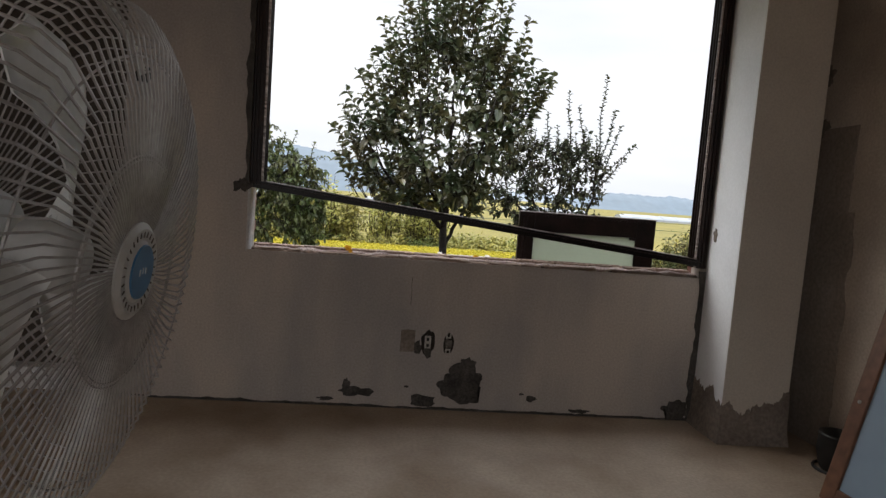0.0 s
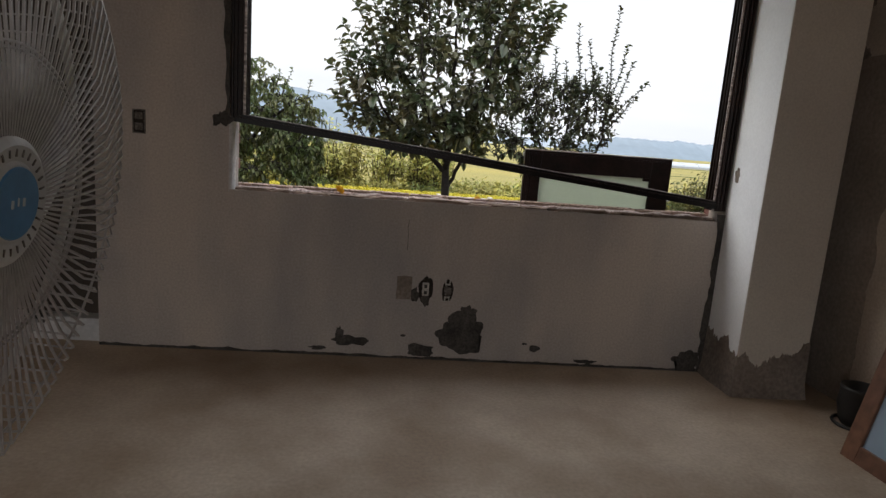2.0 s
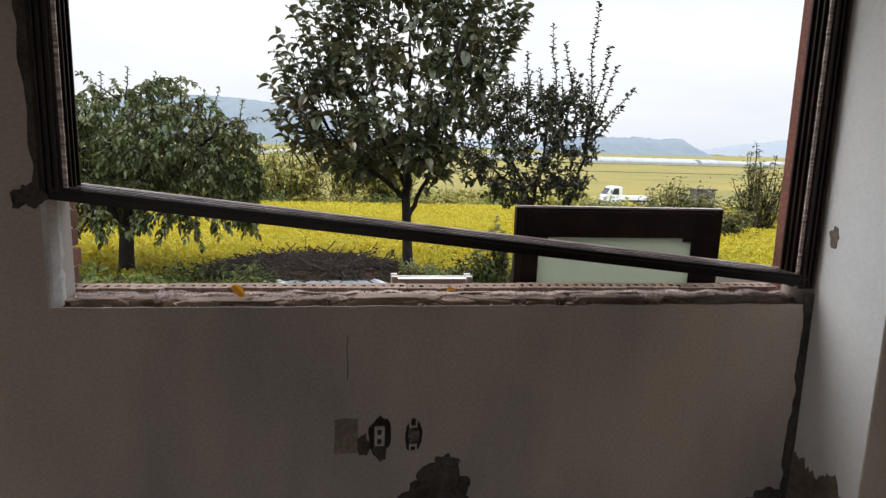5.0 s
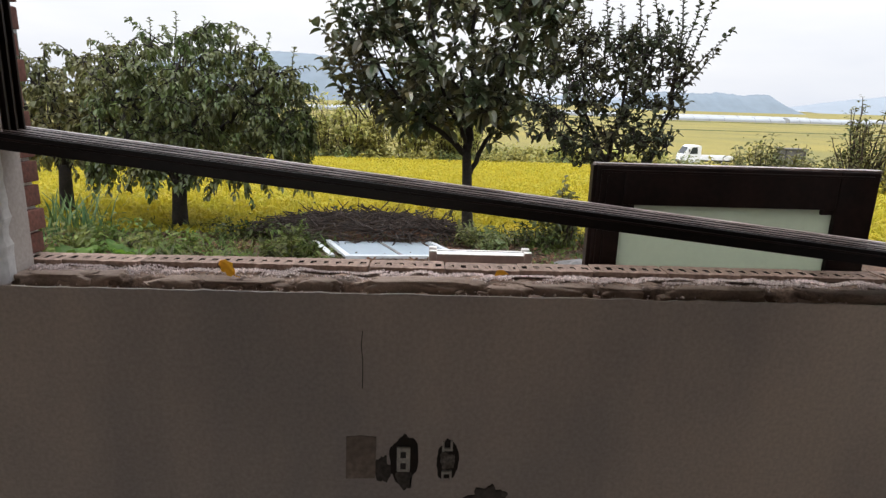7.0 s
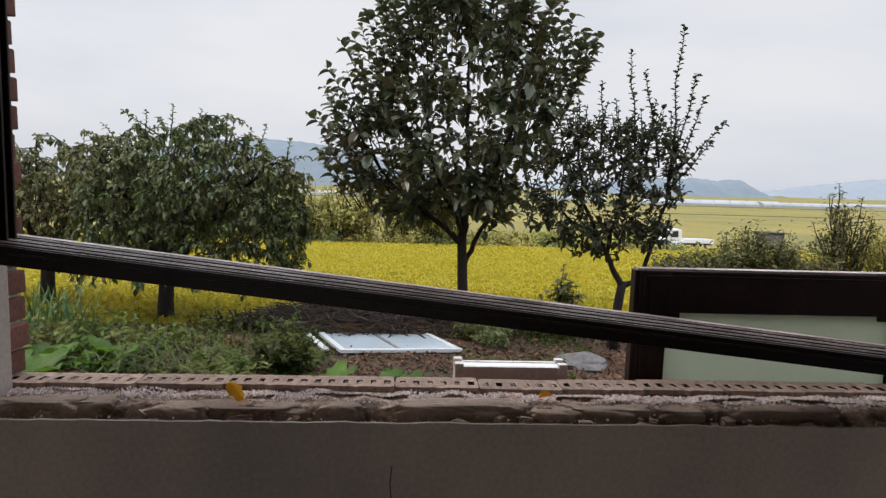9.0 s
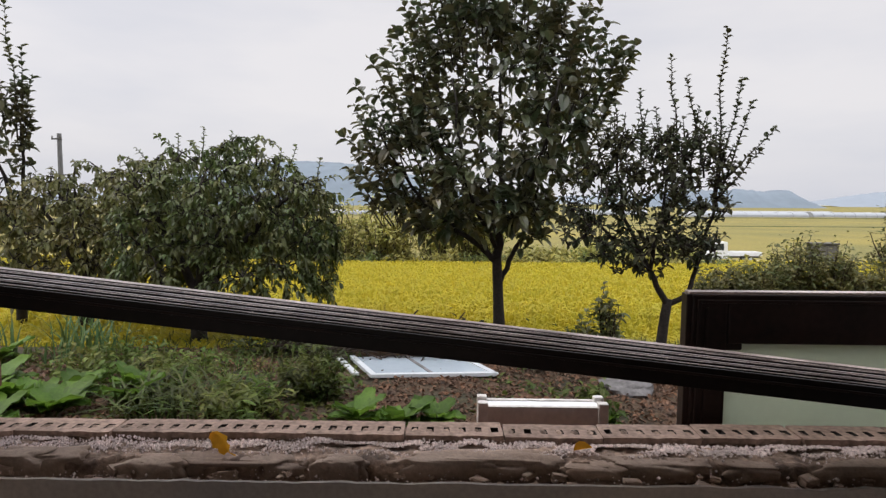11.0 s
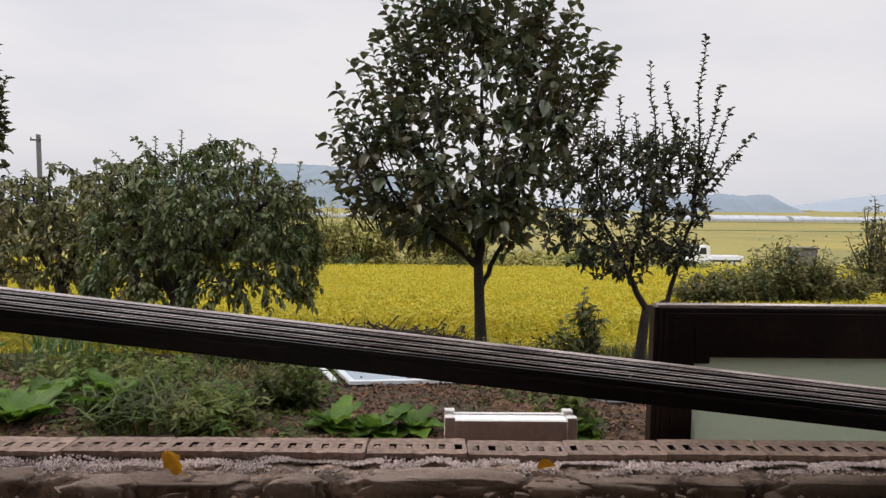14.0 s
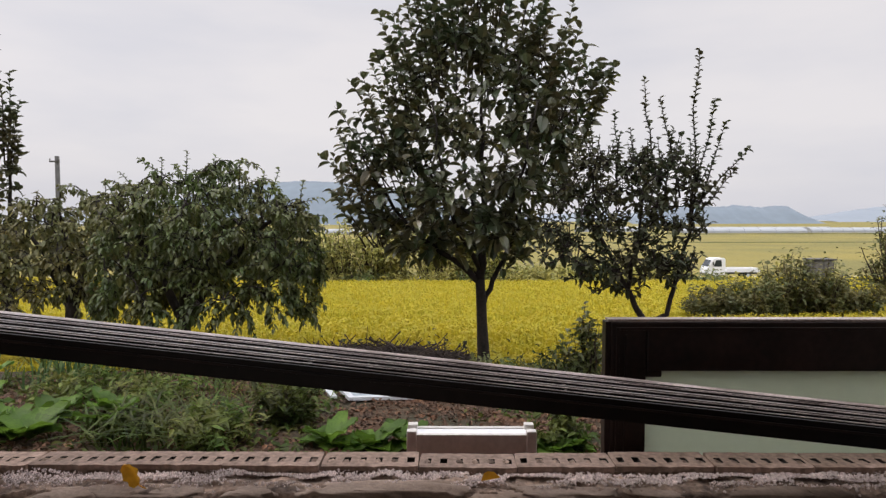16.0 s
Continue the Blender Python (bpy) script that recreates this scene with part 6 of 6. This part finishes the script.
# dried dirt that clogs some of the brick holes
bm = bmesh.new()
for i in range(130):
    dx = rr.randrange(76)
    px = -0.063 + (dx - 34 + 0.5) * 0.2135 / 6 + rr.uniform(-0.004, 0.004)
    if not WL < px < WR:
        continue
    c = bmesh.new()
    bmesh.ops.create_icosphere(c, subdivisions=1, radius=1.0)
    for v in c.verts:
        v.co = Vector((px + v.co.x * rr.uniform(0.006, 0.011), 0.226 + v.co.y * rr.uniform(0.010, 0.017) + rr.uniform(-0.002, 0.002), SILL + 0.013 + v.co.z * rr.uniform(0.003, 0.007)))
    tmp = bpy.data.meshes.new("t")
    c.to_mesh(tmp)
    c.free()
    bm.from_mesh(tmp)
    bpy.data.meshes.remove(tmp)
tagged(part("dirt", bm, M_RUBBLE, outer, "dried dirt clogging the brick holes"), kind="stuff")

# mortar between the top bricks
bm = bmesh.new()
box(bm, WL - 0.02, WR + 0.01, 0.192, 0.27, SILL - 0.044, SILL + 0.006)
part("joint_mortar", bm, M_RUBBLE, outer)

# broken brick ends up the jamb
b = one_box(-0.1, 0.1, -0.045, 0.045, -0.0285, 0.0285, 0.004)
for v in b.verts:
    v.co += Vector((noise.noise(v.co * 40), noise.noise(v.co * 40 + Vector((3, 0, 0))), noise.noise(v.co * 40 + Vector((0, 3, 0))))) * 0.006
me_jamb = bpy.data.meshes.new("brick")
b.normal_update()
b.to_mesh(me_jamb)
b.free()
me_jamb.materials.append(M_BRICK_RED)
z, k = SILL + 0.052, 0
while z < HEAD:
    for xx, side in ((WL - 0.125, 1), (WR + 0.185, -1)):
        ob = new("brick", me_jamb)
        ob.parent = outer
        ob.matrix_basis = pose(xx + side * (rr.uniform(-0.010, 0.010) + (0.008 if k % 2 else 0.0)), 0.231 + rr.uniform(-0.004, 0.004), z, 0, 0, rr.uniform(-3, 3))
    z += 0.0675
    k += 1
bm = bmesh.new()
for xx in (WL - 0.13, WR + 0.2):
    box(bm, xx - 0.09, xx + 0.098, 0.195, 0.268, SILL, HEAD)
part("joint_mortar", bm, M_PLASTER_WHITE, outer, "pale mortar between the bricks")
